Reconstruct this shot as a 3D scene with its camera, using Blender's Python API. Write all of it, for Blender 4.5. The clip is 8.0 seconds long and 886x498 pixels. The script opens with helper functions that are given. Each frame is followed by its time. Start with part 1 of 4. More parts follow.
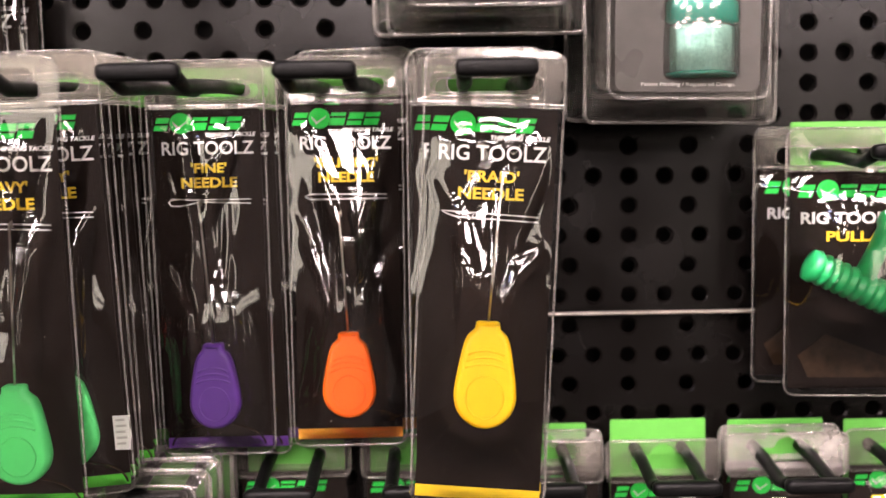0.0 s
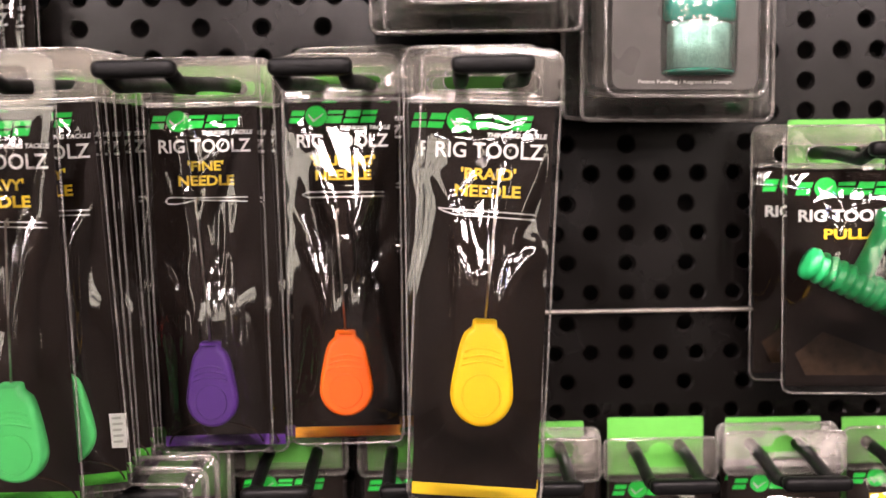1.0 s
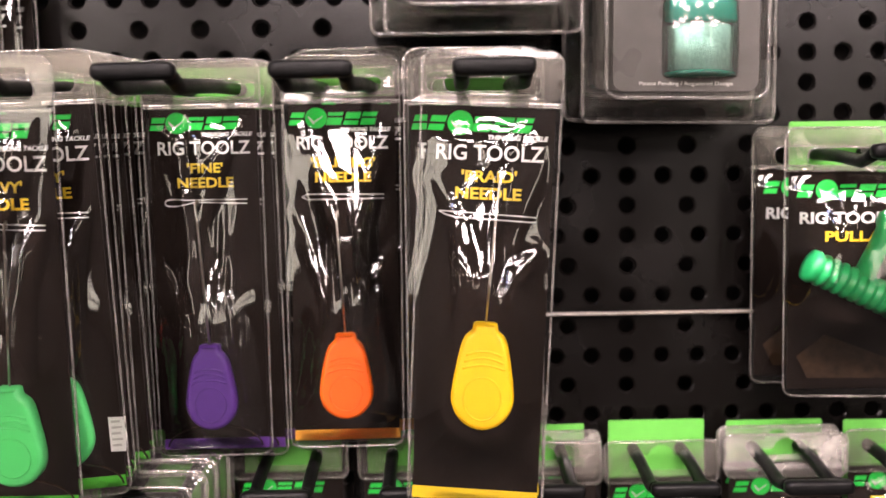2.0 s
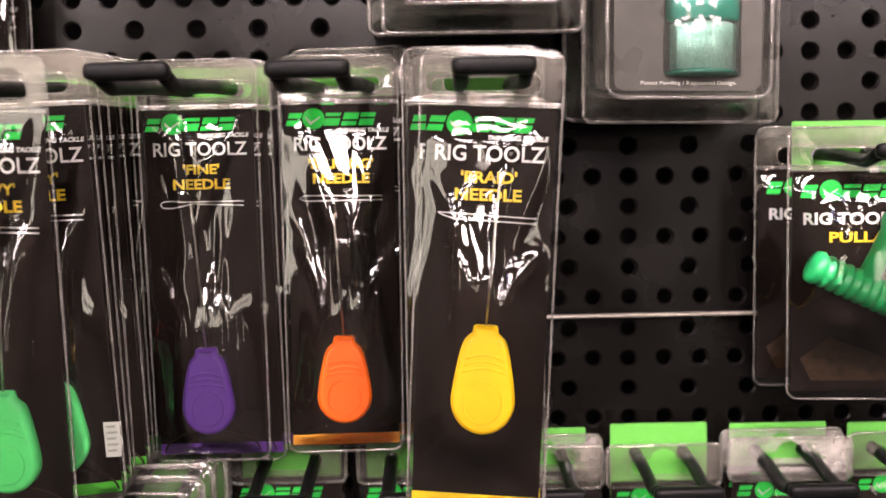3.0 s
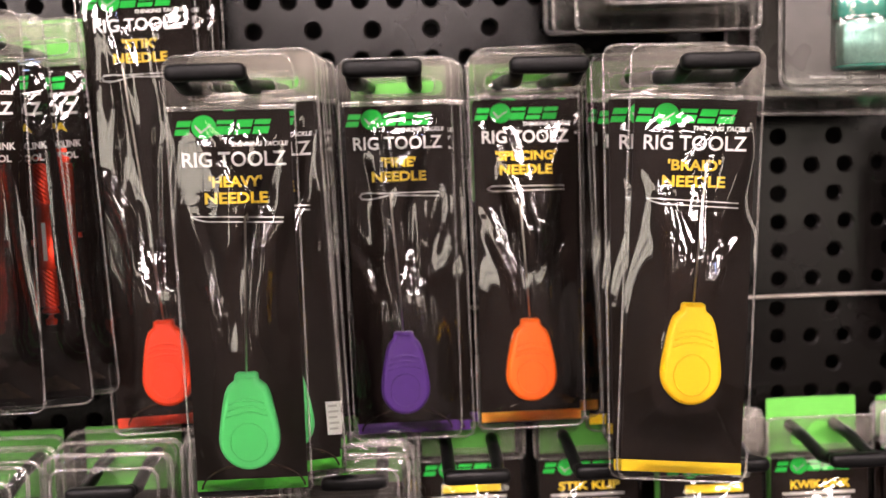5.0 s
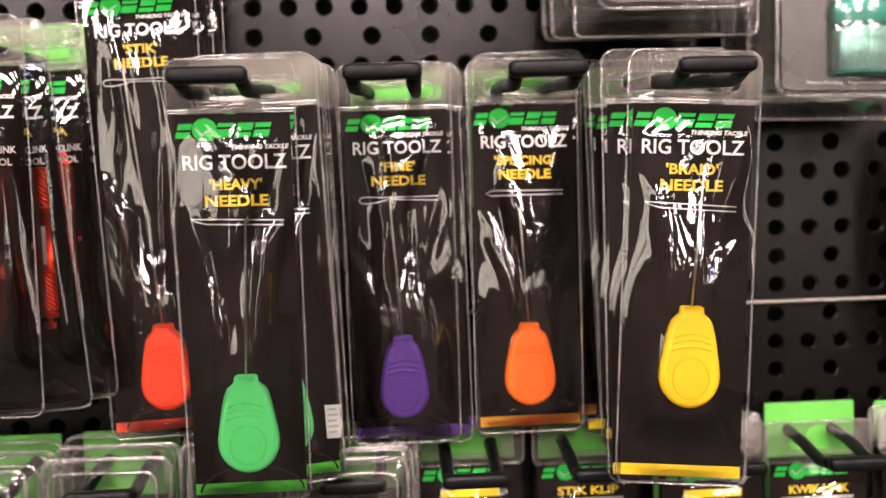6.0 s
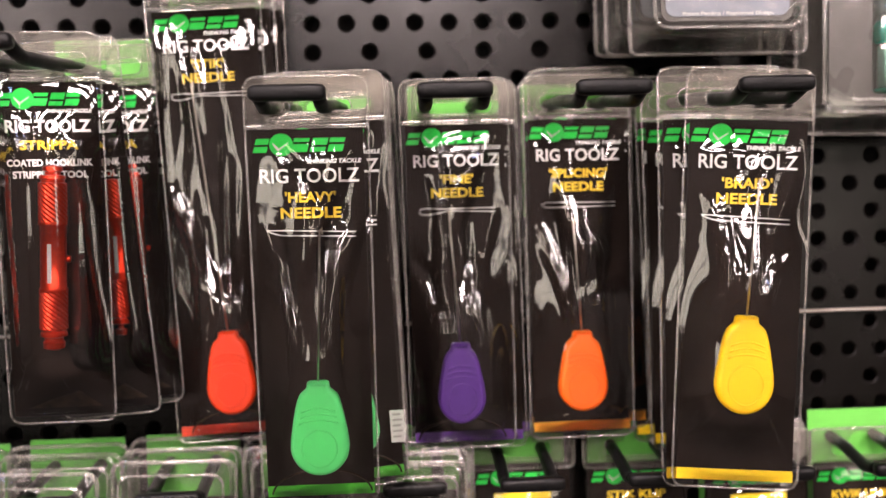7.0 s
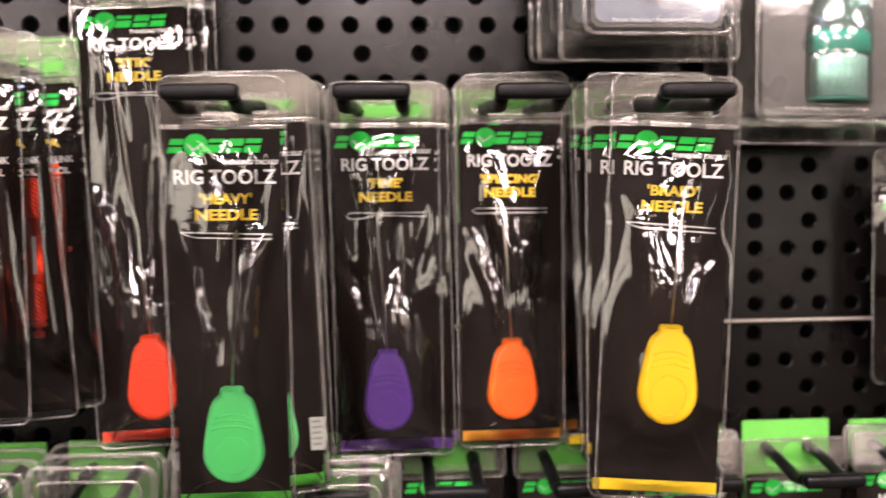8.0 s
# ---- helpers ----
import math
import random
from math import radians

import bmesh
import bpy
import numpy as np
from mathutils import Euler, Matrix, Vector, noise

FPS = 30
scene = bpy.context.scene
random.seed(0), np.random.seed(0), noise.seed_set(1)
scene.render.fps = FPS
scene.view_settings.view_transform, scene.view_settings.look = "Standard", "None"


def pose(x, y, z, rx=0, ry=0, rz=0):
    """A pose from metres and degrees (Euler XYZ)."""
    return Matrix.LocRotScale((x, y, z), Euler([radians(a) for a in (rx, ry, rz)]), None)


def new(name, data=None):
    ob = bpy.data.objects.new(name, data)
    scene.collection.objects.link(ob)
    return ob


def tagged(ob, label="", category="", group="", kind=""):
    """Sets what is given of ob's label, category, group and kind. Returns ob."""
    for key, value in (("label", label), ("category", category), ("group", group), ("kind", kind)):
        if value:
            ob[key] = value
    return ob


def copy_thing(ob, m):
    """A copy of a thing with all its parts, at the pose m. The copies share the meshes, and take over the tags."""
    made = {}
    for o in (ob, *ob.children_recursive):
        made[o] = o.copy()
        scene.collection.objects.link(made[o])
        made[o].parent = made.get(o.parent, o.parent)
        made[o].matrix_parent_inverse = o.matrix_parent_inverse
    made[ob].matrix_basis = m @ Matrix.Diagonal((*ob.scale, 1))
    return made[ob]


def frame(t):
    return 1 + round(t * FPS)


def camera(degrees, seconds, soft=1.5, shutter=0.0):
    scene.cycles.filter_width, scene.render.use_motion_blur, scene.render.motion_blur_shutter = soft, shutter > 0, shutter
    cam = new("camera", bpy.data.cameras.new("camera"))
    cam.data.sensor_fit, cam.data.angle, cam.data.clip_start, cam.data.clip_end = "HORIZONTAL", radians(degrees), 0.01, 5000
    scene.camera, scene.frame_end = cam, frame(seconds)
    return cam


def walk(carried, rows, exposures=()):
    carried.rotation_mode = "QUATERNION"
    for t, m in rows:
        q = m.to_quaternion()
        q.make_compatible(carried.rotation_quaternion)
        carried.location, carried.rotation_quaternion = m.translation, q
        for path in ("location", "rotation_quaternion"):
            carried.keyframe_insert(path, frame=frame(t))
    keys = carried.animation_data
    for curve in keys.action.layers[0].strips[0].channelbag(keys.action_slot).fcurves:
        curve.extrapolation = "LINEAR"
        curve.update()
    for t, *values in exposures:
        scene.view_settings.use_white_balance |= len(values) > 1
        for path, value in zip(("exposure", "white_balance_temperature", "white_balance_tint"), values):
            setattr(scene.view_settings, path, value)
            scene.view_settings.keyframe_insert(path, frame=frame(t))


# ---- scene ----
cam = camera(54.5, 8.0, 1.5, 0.5)
cam.data.dof.use_dof, cam.data.dof.focus_distance, cam.data.dof.aperture_fstop = True, 0.300, 6.5
PATH = [
    # seconds, eye, pitch, roll, yaw
    (0, -0.0022, -0.3592, 1.3599, 86.94, 0.89, -0.71),
    (0.5, -0.0017, -0.3592, 1.3593, 86.96, 1.01, -0.75),
    (1, -0.0010, -0.3589, 1.3589, 86.97, 0.92, -0.69),
    (1.5, -0.0016, -0.3591, 1.3599, 86.91, 0.88, -0.74),
    (3, -0.0015, -0.3537, 1.3599, 87.03, 1.05, -0.82),
    (3.5, -0.0003, -0.3577, 1.3600, 87.02, 1.06, -0.75),
    (3.8, -0.0096, -0.3595, 1.3579, 87.23, 1.35, -1.17),
    (4, -0.0266, -0.3638, 1.3573, 87.32, 1.11, -0.60),
    (4.2, -0.0502, -0.3650, 1.3547, 87.64, 1.50, -1.09),
    (4.5, -0.0761, -0.3681, 1.3556, 87.46, 1.59, -1.44),
    (4.7, -0.0837, -0.3693, 1.3570, 87.11, 1.74, -2.30),
    (5.8, -0.0859, -0.3713, 1.3559, 87.61, 1.78, -3.02),
    (6, -0.0860, -0.3714, 1.3539, 87.92, 1.71, -2.94),
    (6.5, -0.1049, -0.3760, 1.3579, 88.01, 1.58, -2.56),
    (7, -0.1091, -0.3806, 1.3573, 88.19, 1.52, -2.88),
    (7.5, -0.1055, -0.3810, 1.3555, 88.34, 1.37, -3.02),
    (8, -0.0857, -0.3773, 1.3557, 88.69, 0.81, -3.77),
]
walk(cam, [(t, pose(x, y, z, pitch, roll, yaw)) for t, x, y, z, pitch, roll, yaw in PATH])

# ---- light of the shop ----
scene.view_settings.exposure = 0.92
world = bpy.data.worlds.new("world")
world.use_nodes = True
world.node_tree.nodes["Background"].inputs[0].default_value = (0.9, 0.93, 1.0, 1)
world.node_tree.nodes["Background"].inputs[1].default_value = 0.02
scene.world = world


# ---- materials ----
def mat(name, colour, rough=0.5, metal=0.0, grain=0.0, grain_scale=400.0, bump=0.0, bump_scale=600.0, wear=0.0, spec=0.5, coat=0.0):
    """A painted, printed or moulded surface: two scales of colour change and a fine relief."""
    m = bpy.data.materials.new(name)
    m.use_nodes = True
    n, l = m.node_tree.nodes, m.node_tree.links
    b = n["Principled BSDF"]
    b.inputs["Roughness"].default_value, b.inputs["Metallic"].default_value = rough, metal
    b.inputs["Specular IOR Level"].default_value, b.inputs["Coat Weight"].default_value = spec, coat
    b.inputs["Base Color"].default_value = (*colour, 1)
    co = n.new("ShaderNodeTexCoord")
    if grain or wear:
        fine, broad, mix, mul = n.new("ShaderNodeTexNoise"), n.new("ShaderNodeTexNoise"), n.new("ShaderNodeMath"), n.new("ShaderNodeMix")
        fine.inputs["Scale"].default_value, broad.inputs["Scale"].default_value = grain_scale, grain_scale / 14
        fine.inputs["Detail"].default_value = broad.inputs["Detail"].default_value = 4
        l.new(co.outputs["Object"], fine.inputs["Vector"])
        l.new(co.outputs["Object"], broad.inputs["Vector"])
        mix.operation = "ADD"
        l.new(fine.outputs["Fac"], mix.inputs[0])
        l.new(broad.outputs["Fac"], mix.inputs[1])
        ramp = n.new("ShaderNodeMapRange")
        ramp.inputs["From Min"].default_value, ramp.inputs["From Max"].default_value = 0.6, 1.4
        ramp.inputs["To Min"].default_value, ramp.inputs["To Max"].default_value = 1 - grain, 1 + grain
        l.new(mix.outputs[0], ramp.inputs["Value"])
        mul.data_type, mul.blend_type = "RGBA", "MULTIPLY"
        mul.inputs[0].default_value = 1.0
        mul.inputs[6].default_value = (*colour, 1)
        l.new(ramp.outputs[0], mul.inputs[7])
        l.new(mul.outputs[2], b.inputs["Base Color"])
        if wear:
            r2 = n.new("ShaderNodeMapRange")
            r2.inputs["From Min"].default_value, r2.inputs["From Max"].default_value = 0.35, 0.65
            r2.inputs["To Min"].default_value, r2.inputs["To Max"].default_value = rough - wear, rough + wear
            l.new(broad.outputs["Fac"], r2.inputs["Value"])
            l.new(r2.outputs[0], b.inputs["Roughness"])
    if bump:
        tex, bp = n.new("ShaderNodeTexNoise"), n.new("ShaderNodeBump")
        tex.inputs["Scale"].default_value, tex.inputs["Detail"].default_value = bump_scale, 3
        bp.inputs["Strength"].default_value, bp.inputs["Distance"].default_value = bump, 0.0004
        l.new(co.outputs["Object"], tex.inputs["Vector"])
        l.new(tex.outputs["Fac"], bp.inputs["Height"])
        l.new(bp.outputs["Normal"], b.inputs["Normal"])
    return m


def film(name, tint=(1, 1, 1), haze=0.03, rough=0.06, ior=1.5, bump=0.0, bump_scale=300.0, boost=1.0, dusty=(0.55, 0.53, 0.49)):
    """Clear plastic sheet: what lies behind shows through, the gloss goes with the angle, a little haze."""
    m = bpy.data.materials.new(name)
    m.use_nodes = True
    n, l = m.node_tree.nodes, m.node_tree.links
    n.remove(n["Principled BSDF"])
    out = n["Material Output"]
    clear, gloss, dust = n.new("ShaderNodeBsdfTransparent"), n.new("ShaderNodeBsdfGlossy"), n.new("ShaderNodeBsdfDiffuse")
    clear.inputs[0].default_value = (*tint, 1)
    gloss.inputs["Roughness"].default_value = rough
    gloss.inputs[0].default_value = (1, 1, 1, 1)
    dust.inputs[0].default_value = (*dusty, 1)
    fres, a, b, mul = n.new("ShaderNodeFresnel"), n.new("ShaderNodeMixShader"), n.new("ShaderNodeMixShader"), n.new("ShaderNodeMath")
    fres.inputs[0].default_value = ior
    mul.operation, mul.use_clamp = "MULTIPLY", True
    mul.inputs[1].default_value = boost
    l.new(fres.outputs[0], mul.inputs[0])
    co, tex, ramp = n.new("ShaderNodeTexCoord"), n.new("ShaderNodeTexNoise"), n.new("ShaderNodeMapRange")
    tex.inputs["Scale"].default_value, tex.inputs["Detail"].default_value = 90, 5
    ramp.inputs["From Min"].default_value, ramp.inputs["From Max"].default_value = 0.3, 0.75
    ramp.inputs["To Min"].default_value, ramp.inputs["To Max"].default_value = haze * 0.4, haze * 1.8
    l.new(co.outputs["Object"], tex.inputs["Vector"])
    l.new(tex.outputs["Fac"], ramp.inputs["Value"])
    l.new(ramp.outputs[0], a.inputs[0])
    l.new(clear.outputs[0], a.inputs[1])
    l.new(dust.outputs[0], a.inputs[2])
    l.new(mul.outputs[0], b.inputs[0])
    l.new(a.outputs[0], b.inputs[1])
    l.new(gloss.outputs[0], b.inputs[2])
    l.new(b.outputs[0], out.inputs["Surface"])
    if bump:
        t2, bp = n.new("ShaderNodeTexNoise"), n.new("ShaderNodeBump")
        t2.inputs["Scale"].default_value, t2.inputs["Detail"].default_value = bump_scale, 2
        bp.inputs["Strength"].default_value, bp.inputs["Distance"].default_value = bump, 0.001
        l.new(co.outputs["Object"], t2.inputs["Vector"])
        l.new(t2.outputs["Fac"], bp.inputs["Height"])
        for s in (gloss, fres):
            l.new(bp.outputs["Normal"], s.inputs["Normal"])
    return m


def lamp_mat(name, colour, strength):
    m = bpy.data.materials.new(name)
    m.use_nodes = True
    n, l = m.node_tree.nodes, m.node_tree.links
    n.remove(n["Principled BSDF"])
    e = n.new("ShaderNodeEmission")
    e.inputs[0].default_value, e.inputs[1].default_value = (*colour, 1), strength
    l.new(e.outputs[0], n["Material Output"].inputs["Surface"])
    return m


BOARD = mat("board_paint", (0.0026, 0.0022, 0.0020), 0.24, grain=0.25, grain_scale=500, bump=0.10, bump_scale=900, wear=0.05, spec=0.21)
BEHIND = mat("board_back", (0.0022, 0.002, 0.0018), 0.7, grain=0.2, spec=0.1)
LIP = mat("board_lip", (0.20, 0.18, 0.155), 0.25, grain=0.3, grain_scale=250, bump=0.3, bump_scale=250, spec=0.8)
HOOK = mat("hook_plastic", (0.0022, 0.0022, 0.0023), 0.45, grain=0.3, grain_scale=700, bump=0.25, bump_scale=900, wear=0.08, spec=0.11)
CARD = mat("card_black", (0.0098, 0.0062, 0.0048), 0.6, grain=0.25, grain_scale=600, spec=0.04)
GREEN_CARD = mat("card_green", (0.080, 0.30, 0.045), 0.5, grain=0.06, grain_scale=300, spec=0.3)
INK_WHITE = mat("ink_white", (0.8, 0.79, 0.77), 0.5, grain=0.05)
INK_YELLOW = mat("ink_yellow", (0.8, 0.56, 0.02), 0.5, grain=0.05)
INK_GREEN = mat("ink_green", (0.025, 0.52, 0.07), 0.6, grain=0.06, spec=0.1)
INK_GREY = mat("ink_grey", (0.45, 0.44, 0.42), 0.5, grain=0.05)
INK_TAN = mat("ink_tan", (0.034, 0.019, 0.010), 0.5, grain=0.9, grain_scale=260, spec=0.1)
FILM = film("film_clear", haze=0.0012, rough=0.022, ior=1.6, bump=0.03, bump_scale=300, boost=1.35)
HEADER = film("film_header", tint=(0.72, 0.705, 0.67), haze=0.17, dusty=(0.25, 0.235, 0.205), rough=0.10, ior=1.5, bump=0.15, bump_scale=90, boost=1.1)
SEAM = film("film_seam", tint=(0.86, 0.86, 0.83), haze=0.12, rough=0.12, ior=1.5, boost=1.2)
MILKY = film("film_milky", tint=(0.7, 0.7, 0.67), haze=0.30, rough=0.15, ior=1.5, boost=1.1, dusty=(0.42, 0.40, 0.37))
SHELL = film("shell_clear", tint=(0.95, 0.95, 0.93), haze=0.02, rough=0.06, ior=1.5, bump=0.12, bump_scale=60, boost=1.2)
STEEL = mat("needle_steel", (0.55, 0.5, 0.42), 0.28, metal=1.0, grain=0.15, grain_scale=900)
STICKER = mat("sticker_paper", (0.75, 0.74, 0.72), 0.6, grain=0.08)
INSERT = mat("insert_grey", (0.060, 0.056, 0.053), 0.30, grain=0.3, grain_scale=120, wear=0.08, coat=0.7)
INSERT_BLUE = mat("insert_blue_grey", (0.22, 0.25, 0.31), 0.4, grain=0.15, grain_scale=200, coat=0.4)
LINE = mat("wound_line", (0.52, 0.54, 0.49), 0.28, metal=0.35, grain=0.3, grain_scale=900, bump=0.5, bump_scale=1500)
TEAL = film("teal_plastic", tint=(0.66, 0.91, 0.86), haze=0.04, rough=0.12, ior=1.5, boost=1.4)
TEAL_SOLID = mat("teal_rim", (0.02, 0.28, 0.21), 0.25, grain=0.12, coat=0.4)
RED_METAL = mat("red_anodised", (0.50, 0.030, 0.009), 0.33, metal=0.85, grain=0.2, grain_scale=700)
PLASTIC = {
    "purple": mat("plastic_purple", (0.085, 0.025, 0.22), 0.42, grain=0.10, grain_scale=250, bump=0.08, coat=0.15),
    "orange": mat("plastic_orange", (0.95, 0.16, 0.006), 0.42, grain=0.06, grain_scale=250, bump=0.08, coat=0.15),
    "yellow": mat("plastic_yellow", (0.95, 0.61, 0.006), 0.42, grain=0.06, grain_scale=250, bump=0.08, coat=0.15),
    "green": mat("plastic_green", (0.085, 0.58, 0.16), 0.42, grain=0.08, grain_scale=250, bump=0.08, coat=0.15),
    "red": mat("plastic_red", (0.84, 0.055, 0.006), 0.42, grain=0.06, grain_scale=250, bump=0.08, coat=0.15),
}
SEA_GREEN = mat("plastic_sea_green", (0.012, 0.30, 0.085), 0.40, grain=0.08, grain_scale=250, bump=0.08, coat=0.15)
BAND = {
    "purple": mat("band_purple", (0.13, 0.035, 0.30), 0.5, grain=0.06),
    "orange": mat("band_orange", (0.95, 0.46, 0.04), 0.5, grain=0.06),
    "yellow": mat("band_yellow", (0.92, 0.66, 0.01), 0.5, grain=0.06),
    "green": mat("band_green", (0.09, 0.55, 0.04), 0.5, grain=0.06),
    "red": mat("band_red", (0.80, 0.07, 0.02), 0.5, grain=0.06),
}
WALL = mat("wall_paint", (0.026, 0.022, 0.019), 0.7, grain=0.08, grain_scale=6, bump=0.1, bump_scale=200)
DARK_WALL = mat("wall_dark", (0.018, 0.017, 0.016), 0.6, grain=0.2, grain_scale=6)
CEILING = mat("ceiling_tile", (0.06, 0.056, 0.053), 0.8, grain=0.1, grain_scale=40)
FLOOR = mat("floor_carpet", (0.014, 0.012, 0.011), 0.85, grain=0.2, grain_scale=15, bump=0.4, bump_scale=300, spec=0.1)
# warm glow of the added windows, mirrored in board and films
WINDOW_GLOW = lamp_mat("window_glow", (1.0, 0.88, 0.74), 3.0)
TUBE = lamp_mat("tube_light", (1.0, 0.81, 0.785), 32.5)
# blue glow of an added strip that only feeds bluish streaks on the film
BLUE_GLINT = lamp_mat("blue_glint", (0.35, 0.48, 1.0), 14.0)


# ---- mesh helpers ----
def mesh_of(bm, name, smooth=False):
    me = bpy.data.meshes.new(name)
    bm.normal_update()
    bm.to_mesh(me)
    bm.free()
    if smooth:
        for p in me.polygons:
            p.use_smooth = True
    return me


def part(name, bm, material, parent=None, label="", smooth=False):
    """Links a bmesh (or a ready mesh) as one mesh object under a thing or a part."""
    me = bm if isinstance(bm, bpy.types.Mesh) else mesh_of(bm, name, smooth)
    ob = new(name, me)
    if material and not me.materials:
        me.materials.append(material)
    if parent:
        ob.parent = parent
    if label:
        tagged(ob, label)
    return ob


def empty(name, m, label, category, group="", kind=""):
    e = new(name)
    e.empty_display_size = 0.01
    e.matrix_world = m
    return tagged(e, label, category, group, kind)


def box(x0, x1, y0, y1, z0, z1, bevel=0.0, bm=None):
    bm = bm or bmesh.new()
    r = bmesh.ops.create_cube(bm, size=1.0)
    for v in r["verts"]:
        v.co = Vector((x0 + (v.co.x + 0.5) * (x1 - x0), y0 + (v.co.y + 0.5) * (y1 - y0), z0 + (v.co.z + 0.5) * (z1 - z0)))
    if bevel:
        es = list({e for v in r["verts"] for e in v.link_edges})
        bmesh.ops.bevel(bm, geom=es, offset=bevel, segments=2, affect="EDGES", profile=0.5)
    return bm


def rounded(w, h, r, n=5, cx=0.0, cz=0.0):
    """Outline of a rounded rectangle, counter-clockwise seen from the front."""
    pts = []
    for sx, sz, a0 in ((1, 1, 0), (-1, 1, 90), (-1, -1, 180), (1, -1, 270)):
        for i in range(n + 1):
            a = radians(a0 + 90 * i / n)
            pts.append((cx + sx * (w / 2 - r) + r * math.cos(a), cz + sz * (h / 2 - r) + r * math.sin(a)))
    return pts


def plate(outline, y_front, y_back, bm=None):
    """A flat plate of that outline (x, z), from y_front to y_back."""
    bm = bm or bmesh.new()
    f = [bm.verts.new((x, y_front, z)) for x, z in outline]
    b = [bm.verts.new((x, y_back, z)) for x, z in outline]
    n = len(f)
    bm.faces.new(f)
    bm.faces.new(b[::-1])
    for i in range(n):
        bm.faces.new((f[i], b[i], b[(i + 1) % n], f[(i + 1) % n]))
    bmesh.ops.recalc_face_normals(bm, faces=bm.faces)
    return bm


def loft(rings, cap0=True, cap1=True, bm=None, closed=True):
    """Skin through rings of equally many points."""
    bm = bm or bmesh.new()
    vs = [[bm.verts.new(p) for p in ring] for ring in rings]
    n = len(rings[0])
    for a, b in zip(vs, vs[1:]):
        for i in range(n if closed else n - 1):
            bm.faces.new((a[i], a[(i + 1) % n], b[(i + 1) % n], b[i]))
    if cap0:
        bm.faces.new(vs[0][::-1])
    if cap1:
        bm.faces.new(vs[-1])
    bmesh.ops.recalc_face_normals(bm, faces=bm.faces)
    return bm


def tube(path, r, n=8, bm=None, closed=False, squash=1.0):
    """A round bar along a path of points."""
    pts = [Vector(p) for p in path]
    rings, k = [], len(pts)
    for i, p in enumerate(pts):
        a = pts[(i - 1) % k] if closed or i else p
        b = pts[(i + 1) % k] if closed or i < k - 1 else p
        d = (b - a).normalized()
        up = Vector((0, 0, 1)) if abs(d.z) < 0.9 else Vector((0, 1, 0))
        s = d.cross(up).normalized()
        u = s.cross(d).normalized()
        rings.append([p + s * (r * math.cos(2 * math.pi * j / n)) + u * (r * squash * math.sin(2 * math.pi * j / n)) for j in range(n)])
    if closed:
        rings.append(rings[0])
    return loft(rings, not closed, not closed, bm)


def frame_ring(outer, inner, y_front, y_back):
    """A flat ring between two outlines of equally many points."""
    rings = [[(x, y, z) for x, z in o] for o, y in ((outer, y_front), (inner, y_front), (inner, y_back), (outer, y_back), (outer, y_front))]
    return loft(rings, False, False)


TEXT_CACHE = {}


def lettering(name, words, cx, cz, width, cap, material, parent, y=-0.0004, lean=0.0, heavy=0.03):
    """Words in the built-in font, as a flat mesh of that width and letter height, facing the front."""
    key = (words, width, cap, lean)
    if key not in TEXT_CACHE:
        cu = bpy.data.curves.new("words", "FONT")
        cu.body, cu.offset, cu.resolution_u = words, heavy, 3
        ob = new("words", cu)
        dg = bpy.context.evaluated_depsgraph_get()
        me = bpy.data.meshes.new_from_object(ob.evaluated_get(dg))
        bpy.data.objects.remove(ob)
        xs, zs = [v.co.x for v in me.vertices], [v.co.y for v in me.vertices]
        x0, x1, z0, z1 = min(xs), max(xs), min(zs), max(zs)
        for v in me.vertices:
            px, pz = (v.co.x - x0) / (x1 - x0) - 0.5, (v.co.y - z0) / (z1 - z0) - 0.5
            v.co = Vector((px * width + pz * cap * lean, 0, pz * cap))
        me.materials.clear()
        TEXT_CACHE[key] = me
    me = TEXT_CACHE[key]
    if me.materials and me.materials[0] != material:
        me = me.copy()
        me.materials.clear()
    ob = part(name, me, material, parent)
    ob.location = (cx, y, cz)
    return ob


def bar(x0, x1, z0, z1, y=-0.0004, lean=0.0, bm=None):
    bm = bm or bmesh.new()
    s = lean * (z1 - z0)
    bm.faces.new([bm.verts.new(p) for p in ((x0, y, z0), (x1, y, z0), (x1 + s, y, z1), (x0 + s, y, z1))])
    return bm


